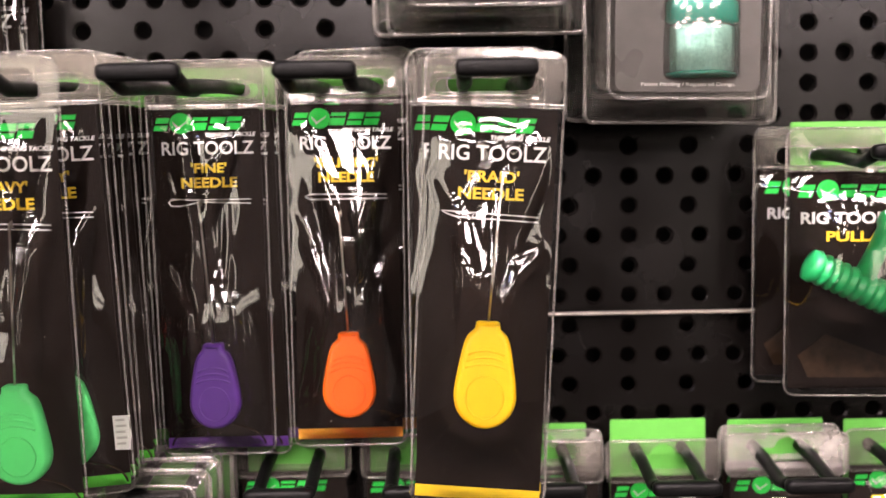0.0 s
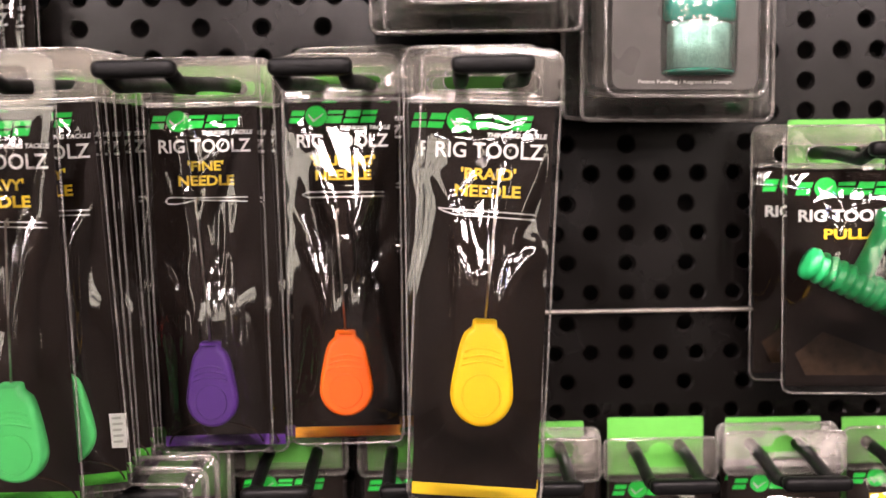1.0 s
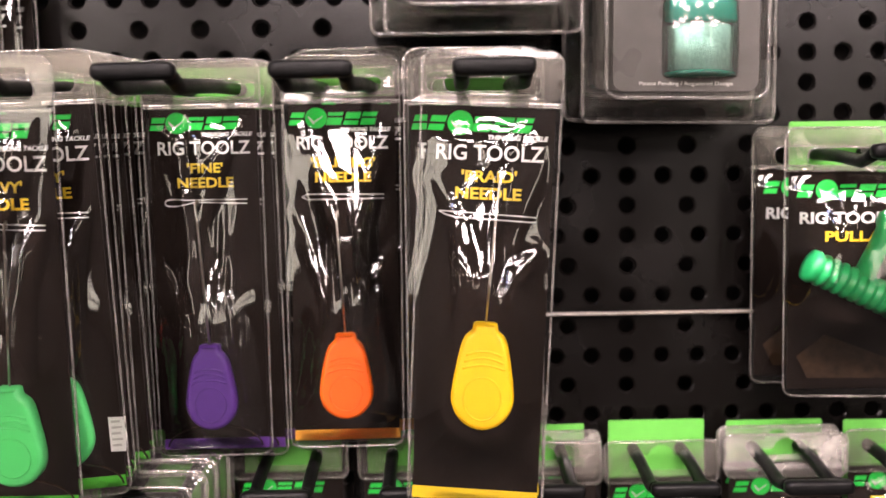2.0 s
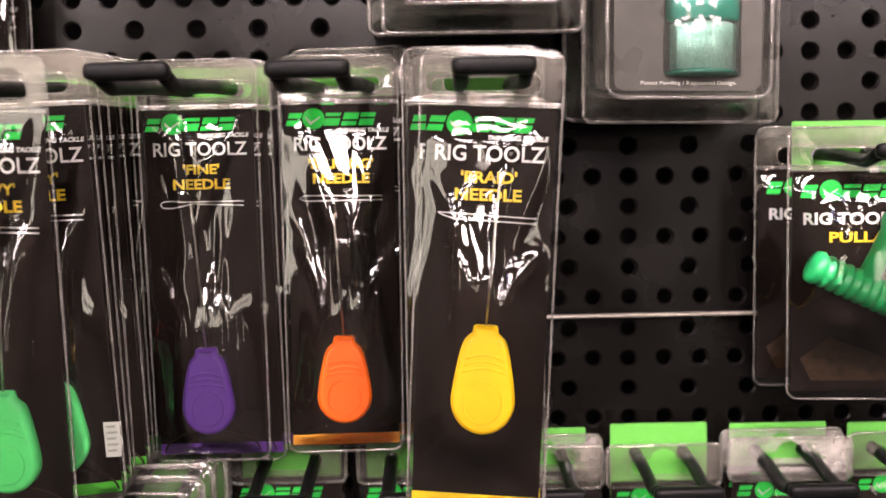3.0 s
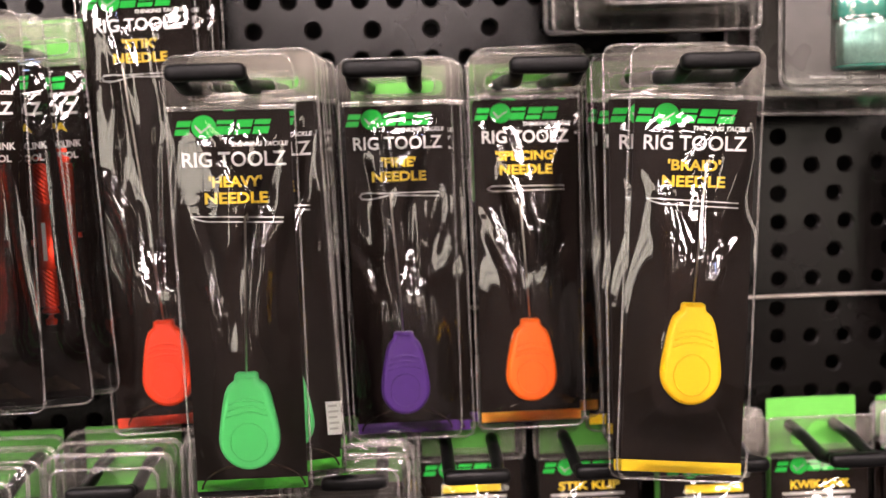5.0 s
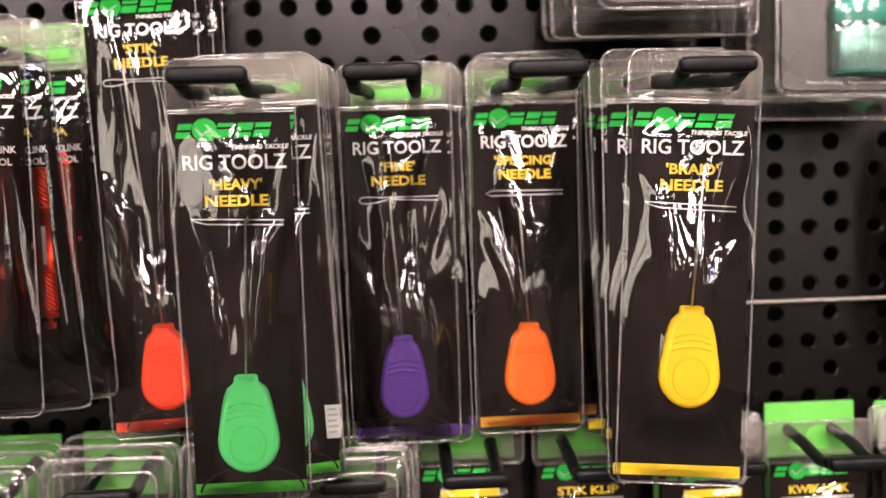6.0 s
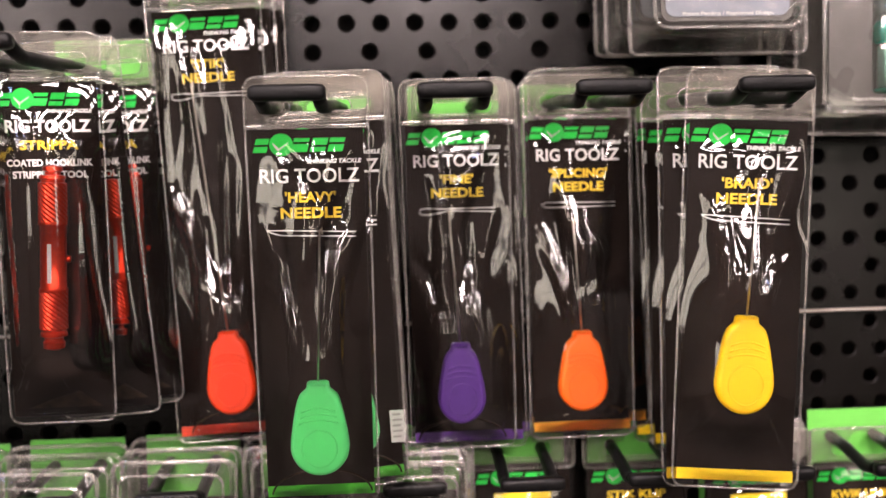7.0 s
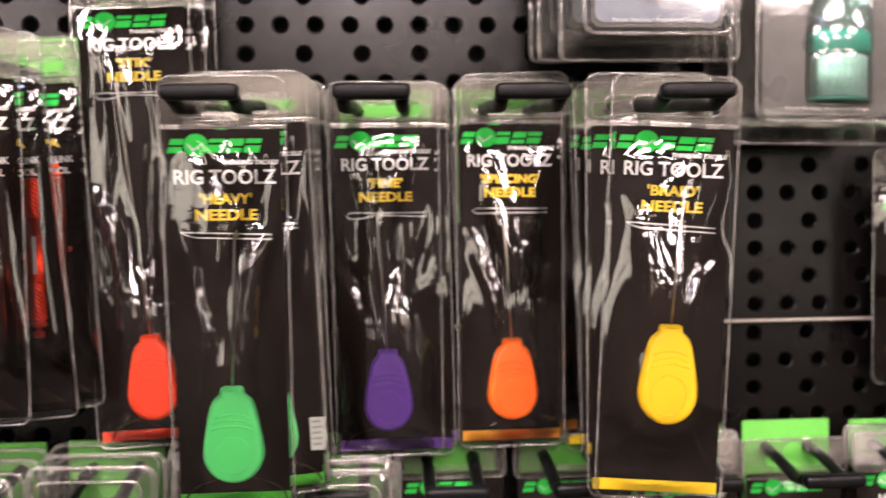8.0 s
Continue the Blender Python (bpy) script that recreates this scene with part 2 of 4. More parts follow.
# ---- the board on the wall ----
def board_panel(x0, x1, rows, pad, r=0.0030):
    """A steel sheet with rows of punched holes; each row: height, pitch, a hole's x."""
    bm = bmesh.new()
    N = 14
    for z, pitch, xo, zl, zh in rows:
        k0, k1 = math.floor((x0 - xo) / pitch), math.ceil((x1 - xo) / pitch)
        for k in range(k0, k1 + 1):
            cx = xo + k * pitch
            a0, a1 = cx - pitch / 2, cx + pitch / 2
            inner, lipped, deep, outer, corners = [], [], [], [], []
            for i in range(N):
                a = 2 * math.pi * (i + 0.5) / N
                c, s = math.cos(a), math.sin(a)
                t = min((a1 - cx) / abs(c) if c else 9, (zh - z if s > 0 else z - zl) / abs(s) if s else 9)
                outer.append(bm.verts.new((cx + c * t, 0, z + s * t)))
                inner.append(bm.verts.new((cx + c * (r + 0.0010), 0, z + s * (r + 0.0010))))
                lipped.append(bm.verts.new((cx + c * r, 0.0010, z + s * r)))
                deep.append(bm.verts.new((cx + c * r, 0.0022, z + s * r)))
            cv = [bm.verts.new(p) for p in ((a1, 0, zh), (a0, 0, zh), (a0, 0, zl), (a1, 0, zl))]
            for i in range(N):
                j = (i + 1) % N
                bm.faces.new((inner[i], outer[i], outer[j], inner[j]))
                bm.faces.new((lipped[i], inner[i], inner[j], lipped[j]))
                bm.faces.new((deep[i], lipped[i], lipped[j], deep[j]))
                o, q = outer[i].co, outer[j].co
                if abs(o.x - q.x) > 1e-6 and abs(o.z - q.z) > 1e-6:
                    c = min(cv, key=lambda w: (w.co - (o + q) / 2).length)
                    bm.faces.new((outer[i], c, outer[j]))
    for f in bm.faces:
        f.normal_update()
    bmesh.ops.reverse_faces(bm, faces=[f for f in bm.faces if f.normal.y > 0.5])
    return bm


Z0, P = 1.4325, 0.0125
upper_rows = []
for k in range(-16, 10):
    z = Z0 - k * P
    wide = k % 2 == 0
    upper_rows.append((z, 0.025 if wide else 0.015, 0.080, z - P / 2, z + P / 2))
lower_rows = []
for k in range(0, 24):
    z = 1.3066 - k * P
    lower_rows.append((z, 0.025 if k % 2 == 0 else 0.015, 0.080, z - P / 2, z + P / 2))
back = tagged(new("wall_north"), "black perforated steel display wall behind the hanging packs", "wall", kind="structure")
part("upper_panel", board_panel(-0.9, 0.9, upper_rows, 0), BOARD, back)
part("lower_panel", board_panel(-0.9, 0.9, lower_rows, 0), BOARD, back).location = (0, 0.002, 0)
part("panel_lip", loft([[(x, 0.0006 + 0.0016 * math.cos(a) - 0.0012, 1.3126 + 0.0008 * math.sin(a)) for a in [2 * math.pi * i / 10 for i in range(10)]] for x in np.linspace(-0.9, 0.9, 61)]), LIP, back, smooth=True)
part("backing", box(-0.9, 0.9, 0.030, 0.05, 0.0, 2.7), BEHIND, back)
part("lower_backing", box(-0.9, 0.9, -0.004, 0.030, 0.0, 1.006), DARK_WALL, back)
part("upper_backing", box(-0.9, 0.9, -0.004, 0.030, 1.64, 2.7), DARK_WALL, back)

# ---- the room round it ----
def room(name, x0, x1, y0, y1, z0, z1, m, label):
    return tagged(part(name, box(x0, x1, y0, y1, z0, z1), m), label, name.split("_")[0], kind="structure")


room("floor", -4.2, 4.2, -5.2, 0.2, -0.1, 0.0, FLOOR, "dark grey carpeted shop floor")
room("ceiling", -4.2, 4.2, -5.2, 0.2, 2.7, 2.8, CEILING, "dark grey tiled shop ceiling")
room("wall_west", -4.3, -4.2, -5.2, 0.2, 0.0, 2.7, WALL, "dark brown painted shop wall")
room("wall_east", 4.2, 4.3, -5.2, 0.2, 0.0, 2.7, WALL, "dark brown painted shop wall")
def glow_window(name, x0, x1, z0, z1):
    """An unseen opening in the far wall with a glowing panel, added for board reflections."""
    e = tagged(new(name), "unseen tall window with a glowing panel, added for reflections on the board", "window", kind="structure")
    part("window_glow", box(x0, x1, -5.42, -5.40, z0, z1), WINDOW_GLOW, e)
    for a, b in ((x0 - 0.05, x0), ((x0 + x1) / 2 - 0.025, (x0 + x1) / 2 + 0.025), (x1, x1 + 0.05)):
        part("window_frame", box(a, b, -5.32, -5.17, z0, z1), INK_GREY, e)


for a, b, c, d in ((-4.2, -3.9, 0.0, 2.7), (-2.1, 2.2, 0.0, 2.7), (3.0, 4.2, 0.0, 2.7), (-3.9, -2.1, 0.0, 0.8), (2.2, 3.0, 0.0, 0.8), (-3.9, -2.1, 2.6, 2.7), (2.2, 3.0, 2.1, 2.7)):
    room("wall_south", a, b, -5.3, -5.2, c, d, WALL, "dark brown painted shop wall")
# added out of view, placed where the board mirrors bright patches left and right
glow_window("glow_window_1", -3.9, -2.1, 0.8, 2.6)
glow_window("glow_window_2", 2.2, 3.0, 0.8, 2.1)
room("wall_side", -4.2, -0.9, 0.0, 0.1, 0.0, 2.7, DARK_WALL, "black shop wall beside the display")
room("wall_end", 0.9, 4.2, 0.0, 0.1, 0.0, 2.7, DARK_WALL, "black shop wall beside the display")


def ceiling_light(x, y, w, d, m=TUBE):
    e = empty("ceiling_light", pose(x, y, 2.7), "unseen fluorescent ceiling light fixed under the ceiling", "ceiling light", "ceiling lights")
    part("housing", box(-w / 2 - 0.03, w / 2 + 0.03, -d / 2 - 0.03, d / 2 + 0.03, -0.035, -0.002, 0.004), INK_WHITE, e)
    part("tube_panel", box(-w / 2, w / 2, -d / 2, d / 2, -0.045, -0.0355), m, e)


for lx in (-2.3, -0.1, 2.1):
    for ly in (-1.35, -2.8, -4.3):
        ceiling_light(lx, ly, 1.18, 0.60)
# added blue strip, unseen, for bluish glints on the films
ceiling_light(-1.15, -1.4, 0.10, 1.0, BLUE_GLINT)


# ---- hooks ----
def peg_hook(cx, z_wall, tip, drop, lift=0.003, w=0.0195, turn=0.0):
    e = empty("peg_hook", pose(cx, 0, z_wall, 0, 0, turn), "black plastic double-prong peg hook with a closed front bar", "hook", "hooks on the display wall")
    for s in (-1, 1):
        pts = [(s * w / 2, 0.004, 0), (s * w / 2, -tip * 0.45, -drop * 0.45), (s * w / 2, -tip + 0.012, -drop), (s * w / 2, -tip + 0.006, -drop + lift * 0.5), (s * w / 2, -tip + 0.001, -drop + lift)]
        part("prong", tube(pts, 0.0025, 8), HOOK, e, smooth=True)
    rings = []
    for x, k in ((-w / 2 - 0.0028, 0.55), (-w / 2 - 0.0018, 0.9), (-w / 2, 1), (0, 1), (w / 2, 1), (w / 2 + 0.0018, 0.9), (w / 2 + 0.0028, 0.55)):
        rings.append([(x, -tip + 0.0027 * k * math.copysign(abs(math.cos(a)) ** 0.6, math.cos(a)), -drop + lift + 0.0027 * k * math.copysign(abs(math.sin(a)) ** 0.6, math.sin(a))) for a in [2 * math.pi * (i + 0.5) / 12 for i in range(12)]])
    part("front_bar", loft(rings), HOOK, e, smooth=True)
    part("back_plate", box(-w / 2 - 0.004, w / 2 + 0.004, -0.003, 0.0, -0.016, 0.004, 0.0008), HOOK, e)
    return e


def header_card(cx, top, h=0.057, w=0.0395):
    ob = part("backing_card", plate(rounded(w, h, 0.0006, 2, 0, -h / 2), -0.0005, 0.0), GREEN_CARD)
    ob.location = (cx, -0.008, top)
    return tagged(ob, "plain bright green card clipped behind a peg hook", "card", "green cards behind the hooks")


for cx, card_x in ((-0.1414, -0.137), (-0.0867, -0.0848), (-0.0340, -0.0353), (0.0210, 0.0143)):
    peg_hook(cx, 1.4078, 0.098, 0.0103, turn=-1.8)
    header_card(card_x, 1.4155)
peg_hook(-0.1860, 1.4600, 0.068, 0.007)
header_card(-0.1842, 1.4735)
peg_hook(-0.2400, 1.4235, 0.098, 0.008, turn=-1.8)
header_card(-0.2322, 1.4375)
peg_hook(-0.2900, 1.4235, 0.098, 0.008)
peg_hook(0.1640, 1.3785, 0.060, 0.006)
header_card(0.1640, 1.3905)
LOWER = [-0.297, -0.249, -0.2003, -0.152, -0.106, -0.0600, -0.0096, 0.0400, 0.0896, 0.1385, 0.187]
for cx in LOWER:
    peg_hook(cx, 1.2590, 0.050, 0.007, 0.002)
    header_card(cx, 1.2685 + 0.0008 * math.sin(90 * cx), 0.05)


# ---- needle packs ----
def handle_outline(w, h, n=10):
    """Half-widths down a spade-shaped grip: neck, shoulders, round foot. Points (x, z) from the top, closed."""
    right = [(0.0028, 0), (0.0037, -0.0005), (0.0040, -0.0026), (0.0050, -0.0034), (w * 0.315, -0.0046), (w * 0.36, -0.0066), (w * 0.405, -0.0102), (w * 0.44, -h * 0.42), (w * 0.475, -h * 0.54), (w * 0.495, -h * 0.64)]
    zc = -h * 0.69
    for i in range(n + 1):
        a = radians(5 - 95 * i / n)
        right.append((w / 2 * math.cos(a), zc + (h + zc) * math.sin(a)))
    left = [(-x, z) for x, z in right[::-1] if abs(x) > 1e-6]
    return right + left


def shrink(outline, d):
    """The outline moved inwards by d along its normals."""
    out, n = [], len(outline)
    for i in range(n):
        (xa, za), (xb, zb), (x, z) = outline[i - 1], outline[(i + 1) % n], outline[i]
        tx, tz = xb - xa, zb - za
        k = math.hypot(tx, tz) or 1
        out.append((x + tz / k * d, z - tx / k * d))
    return out


def make_handle(w, h, thick, material, parent, cx, cz, label):
    o = handle_outline(w, h)
    rings = []
    for d, y in ((0.0004, 0), (0, -0.0008), (0, -thick + 0.0016), (0.0004, -thick + 0.0006), (0.0012, -thick), (0.0017, -thick - 0.0001)):
        rings.append([(x, y, z) for x, z in shrink(o, d)])
    hd = part("handle", loft(rings), material, parent, label)
    for p in hd.data.polygons:
        p.use_smooth = abs(p.normal.y) < 0.97
    hd.location = (cx, -0.0006, cz)
    for i in range(3):
        zz = -0.0088 - i * 0.0021
        half = w * (0.30 + 0.025 * i)
        pts = [(half * t, -thick - 0.0001, zz - 0.0016 * t * t) for t in np.linspace(-0.95, 0.95, 9)]
        part("grip_rib", tube(pts, 0.00042, 6), material, hd, smooth=True)
    ring = [(w * 0.30 * math.cos(a), -thick - 0.0002, -h * 0.70 + h * 0.20 * math.sin(a)) for a in np.linspace(0, 2 * math.pi, 25)[:-1]]
    part("thumb_oval", tube(ring, 0.00026, 6, closed=True), material, hd, smooth=True)
    return hd


def badge(parent, w, top, white=True, scale=1.0):
    """The maker's mark as plain shapes: slanted blocks and a disc."""
    k, zc = w / 0.040 * scale, top - 0.0052 * scale
    bm = bmesh.new()
    h = 0.0023 * scale
    for x0, x1, gap in ((-0.0190, -0.0142, 0.0), (-0.0052, 0.0004, 0.0007), (0.0013, 0.0068, -0.0004), (0.0077, 0.0131, 0.0004)):
        zs = zc + gap * scale
        bar(x0 * k, x1 * k, zs + 0.00035 * scale, zc + h, -0.0004, 0.32, bm)
        bar((x0 - 0.0008) * k, (x1 - 0.0008) * k, zc - h, zs - 0.00035 * scale, -0.0004, 0.32, bm)
    part("mark_blocks", bm, INK_GREEN, parent)
    bm = bmesh.new()
    bm.faces.new([bm.verts.new((-0.0095 * k + 0.0040 * scale * math.cos(a), -0.0006, zc + 0.0002 + 0.0038 * scale * math.sin(a))) for a in np.linspace(0, 2 * math.pi, 29)[:-1]][::-1])
    part("mark_disc", bm, INK_GREEN, parent)
    if white:
        bm = bmesh.new()
        for pts in (((-0.0028, 0.0010), (-0.0004, -0.0014), (-0.0010, -0.0021), (-0.0028, 0.0002)), ((-0.0012, -0.0020), (-0.0004, -0.0008), (0.0026, 0.0012), (0.0022, 0.0004))):
            bm.faces.new([bm.verts.new((-0.0095 * k + x * scale, -0.0008, zc + z * scale)) for x, z in pts])
        part("mark_emblem", bm, INK_GREY, parent)


def fold_height(X, Z, p0, p1, p2, sigma, amp):
    """A soft fold of that height along a bent line, thin at both ends."""
    best, along = np.full(X.shape, 9.0), np.zeros(X.shape)
    ts = np.linspace(0, 1, 22)
    cx = (1 - ts) ** 2 * p0[0] + 2 * ts * (1 - ts) * p1[0] + ts ** 2 * p2[0]
    cz = (1 - ts) ** 2 * p0[1] + 2 * ts * (1 - ts) * p1[1] + ts ** 2 * p2[1]
    for k in range(21):
        dx, dz = cx[k + 1] - cx[k], cz[k + 1] - cz[k]
        q = np.clip(((X - cx[k]) * dx + (Z - cz[k]) * dz) / (dx * dx + dz * dz + 1e-12), 0, 1)
        d = np.hypot(X - cx[k] - q * dx, Z - cz[k] - q * dz)
        near = d < best
        best, along = np.where(near, d, best), np.where(near, (k + q) / 21, along)
    wide = sigma * (0.45 + 0.75 * along)
    return amp * np.exp(-(best / wide) ** 2) * np.sin(np.pi * np.clip(along * 0.94 + 0.05, 0, 1)) ** 0.6


def film_mesh(w, top, bottom, rng, hump, crease=1.0, nx=56, nz=150, glare=0.0):
    """The loose front film: a tent over what lies inside, long folds running from its shoulders, a few small crumples."""
    off = Vector((rng.uniform(0, 50), rng.uniform(0, 50), rng.uniform(0, 50)))
    zt, zb, rad, thick = hump
    U, J = np.meshgrid(np.linspace(-1, 1, nx + 1), np.arange(nz + 1))
    X, Z = U * w / 2, top + (bottom - top) * J / nz
    ZZ = np.minimum(np.maximum(Z, zb + rad), zt - rad * 0.5)
    R = rad * (0.65 + 0.35 * np.clip((zt - Z) / max(zt - zb, 1e-4), 0, 1))
    D = np.maximum(0, np.hypot(X, np.where(Z > ZZ, 0.5, 1.0) * (Z - ZZ)) - R)
    tent = thick * np.exp(-(D / (0.0095 * (thick / 0.0054) ** 0.6)) ** 1.6)
    ridge = 0.5 * thick * np.exp(-np.maximum(Z - zt, 0) / 0.040) * np.exp(-(X / 0.0060) ** 2) / (1 + np.exp(-(Z - zt - 0.003) / 0.0025))
    edge = (1 - np.abs(U) ** 6) * np.minimum(1, J / 14) ** 1.4 * np.minimum(1, (nz - J) / 6)
    pillow = 0.0015 * (1 - U * U) * np.minimum(1, (top - Z) / 0.012)
    folds = np.zeros(X.shape)
    h = max(top - zt, 0.012)
    for k in range(8):
        side = -1 if k % 2 else 1
        p0 = (side * rad * rng.uniform(0.25, 0.9), zt - rng.uniform(-0.002, 0.008))
        p2 = (side * w / 2 * rng.uniform(0.25, 0.95), zt + h * rng.uniform(0.35, 0.85))
        p1 = (p0[0] * rng.uniform(0.4, 1.0) + rng.uniform(-0.003, 0.003), (p0[1] + p2[1]) / 2 + rng.uniform(-0.006, 0.006))
        folds += fold_height(X, Z, p0, p1, p2, rng.uniform(0.0014, 0.0036), rng.choice((1, 1, -0.7)) * rng.uniform(0.0007, 0.0019) * crease)
    for k in range(4):
        x0 = w / 2 * rng.uniform(-0.9, 0.9)
        x2 = w / 2 * rng.uniform(-0.8, 0.8)
        z2 = top - h * rng.uniform(0.35, 0.8)
        folds += fold_height(X, Z, (x0, top - 0.001), ((x0 + x2) / 2 + rng.uniform(-0.006, 0.006), (top + z2) / 2), (x2, z2), rng.uniform(0.0016, 0.0044), rng.choice((1, -0.8)) * rng.uniform(0.0004, 0.0012) * crease)
    for k in range(4):
        side = -1 if k % 2 else 1
        p0 = (side * rad * rng.uniform(0.1, 0.7), zb + rng.uniform(0.0, 0.006))
        p2 = (side * w / 2 * rng.uniform(0.4, 0.95), zb - (zb - bottom) * rng.uniform(0.4, 0.9))
        folds += fold_height(X, Z, p0, ((p0[0] + p2[0]) / 2, (p0[1] + p2[1]) / 2 - 0.001), p2, rng.uniform(0.0010, 0.0024), rng.uniform(0.0004, 0.0012) * crease)
    calm = np.zeros(X.shape)
    if glare:
        # the film lies as a smooth ramp below the weld
        zeta = np.maximum(top - Z - 0.011, 0)
        calm = np.exp(-(np.abs(X - 0.001) / (0.0155 * np.clip(1.05 - 18 * zeta, 0.25, 1))) ** 4) * np.exp(-(np.maximum(zeta - 0.038, 0) / 0.012) ** 2)
    crum = np.array([[noise.noise(Vector((x * 60, z * 26, 3)) + off) * 0.0008 + noise.noise(Vector((x * 190 + z * 60, z * 80, 7)) + off) * 0.00003 for x, z in zip(a, b)] for a, b in zip(X, Z)]) * crease
    inside = np.minimum(1, 0.10 + D / 0.004)
    H = np.sqrt(tent ** 2 + (ridge * (1 - 0.9 * calm)) ** 2) + (pillow + (folds + crum) * inside) * (1 - 0.75 * calm)
    Y = -0.0011 - np.maximum(H, -0.0003) * edge
    if glare:
        Y -= calm * (glare * zeta + 0.90 * zeta * zeta)
    me = bpy.data.meshes.new("film")
    n = nx + 1
    me.from_pydata([(float(a), float(b), float(c)) for a, b, c in zip(X.ravel(), Y.ravel(), Z.ravel())], [], [(j * n + i, (j + 1) * n + i, (j + 1) * n + i + 1, j * n + i + 1) for j in range(nz) for i in range(nx)])
    for p in me.polygons:
        p.use_smooth = True
    return me


def header_mesh(w, top, bottom, slot_w, slot_h, slot_z, rng, amp=0.0006):
    """The clear top flap with its long slot, slightly bowed."""
    n = 5
    outer, inner = rounded(w, top - bottom, 0.0042, n, 0, (top + bottom) / 2), rounded(slot_w, slot_h, slot_h / 2 - 0.0002, n, 0, slot_z - slot_h / 2)
    off = rng.uniform(0, 40)
    bm = bmesh.new()
    rings = []
    for k in (0, 0.5, 1):
        rings.append([(a[0] * (1 - k) + b[0] * k, noise.noise(Vector((a[0] * 60 + off, a[1] * 60, k))) * amp - 0.0006, a[1] * (1 - k) + b[1] * k) for a, b in zip(outer, inner)])
    loft(rings, False, False, bm)
    return mesh_of(bm, "header", True)


def pack_shell(e, w, top, seam, bottom, rng, hump, crease, slot=(0.030, 0.0064), glare=0.0):
    """Card-free shell of a hanging pouch; its origin is the top of the slot."""
    part("header_flap", header_mesh(w, top, seam, slot[0], slot[1], 0.0, rng), HEADER, e, "clear plastic header with a long slot")
    rim = [(x, -0.0008, z) for x, z in rounded(slot[0], slot[1], slot[1] / 2 - 0.0002, 5, 0, -slot[1] / 2)]
    part("slot_rim", tube(rim, 0.00028, 5, closed=True), SEAM, e, smooth=True)
    part("front_film", film_mesh(w - 0.0008, seam, bottom + 0.0008, rng, hump, crease, glare=glare), FILM, e, "crumpled clear glossy film")
    part("top_weld", box(-w / 2, w / 2, -0.0014, -0.0004, seam - 0.0009, seam + 0.0004, 0.0003), SEAM, e)
    outer = rounded(w, top - bottom, 0.0042, 5, 0, (top + bottom) / 2)
    wob = [(x + 0.0003 * math.sin(z * 260 + x * 90), z) for x, z in outer]
    part("edge_weld", tube([(x, -0.0008 + 0.0006 * math.sin(z * 170 + x * 60), z) for x, z in wob], 0.00042, 5, closed=True), SEAM, e, smooth=True)


def line_art(parent, kind, z, half=0.0150):
    """The thin white drawing of the needle's tip."""
    if kind == "latch":
        pts = [(half, 0.0009), (-half + 0.008, 0.0009), (-half + 0.004, 0.0013), (-half + 0.001, 0.0011), (-half, 0), (-half + 0.001, -0.0011), (-half + 0.004, -0.0013), (-half + 0.008, -0.0006), (-half + 0.011, 0.0002), (half, -0.0007)]
    elif kind == "hook":
        pts = [(half, 0.0004), (-half + 0.008, 0.0012), (-half, 0.0014), (-half + 0.002, 0.0004), (-half + 0.005, -0.0004), (half, -0.0012)]
    else:
        pts = [(half, 0.0007), (-half + 0.002, 0.0010), (-half, 0.0), (-half + 0.002, -0.0010), (half, -0.0008)]
    part("needle_drawing", tube([(x, -0.0004, z + dz) for x, dz in pts], 0.00017, 4), INK_WHITE, parent)


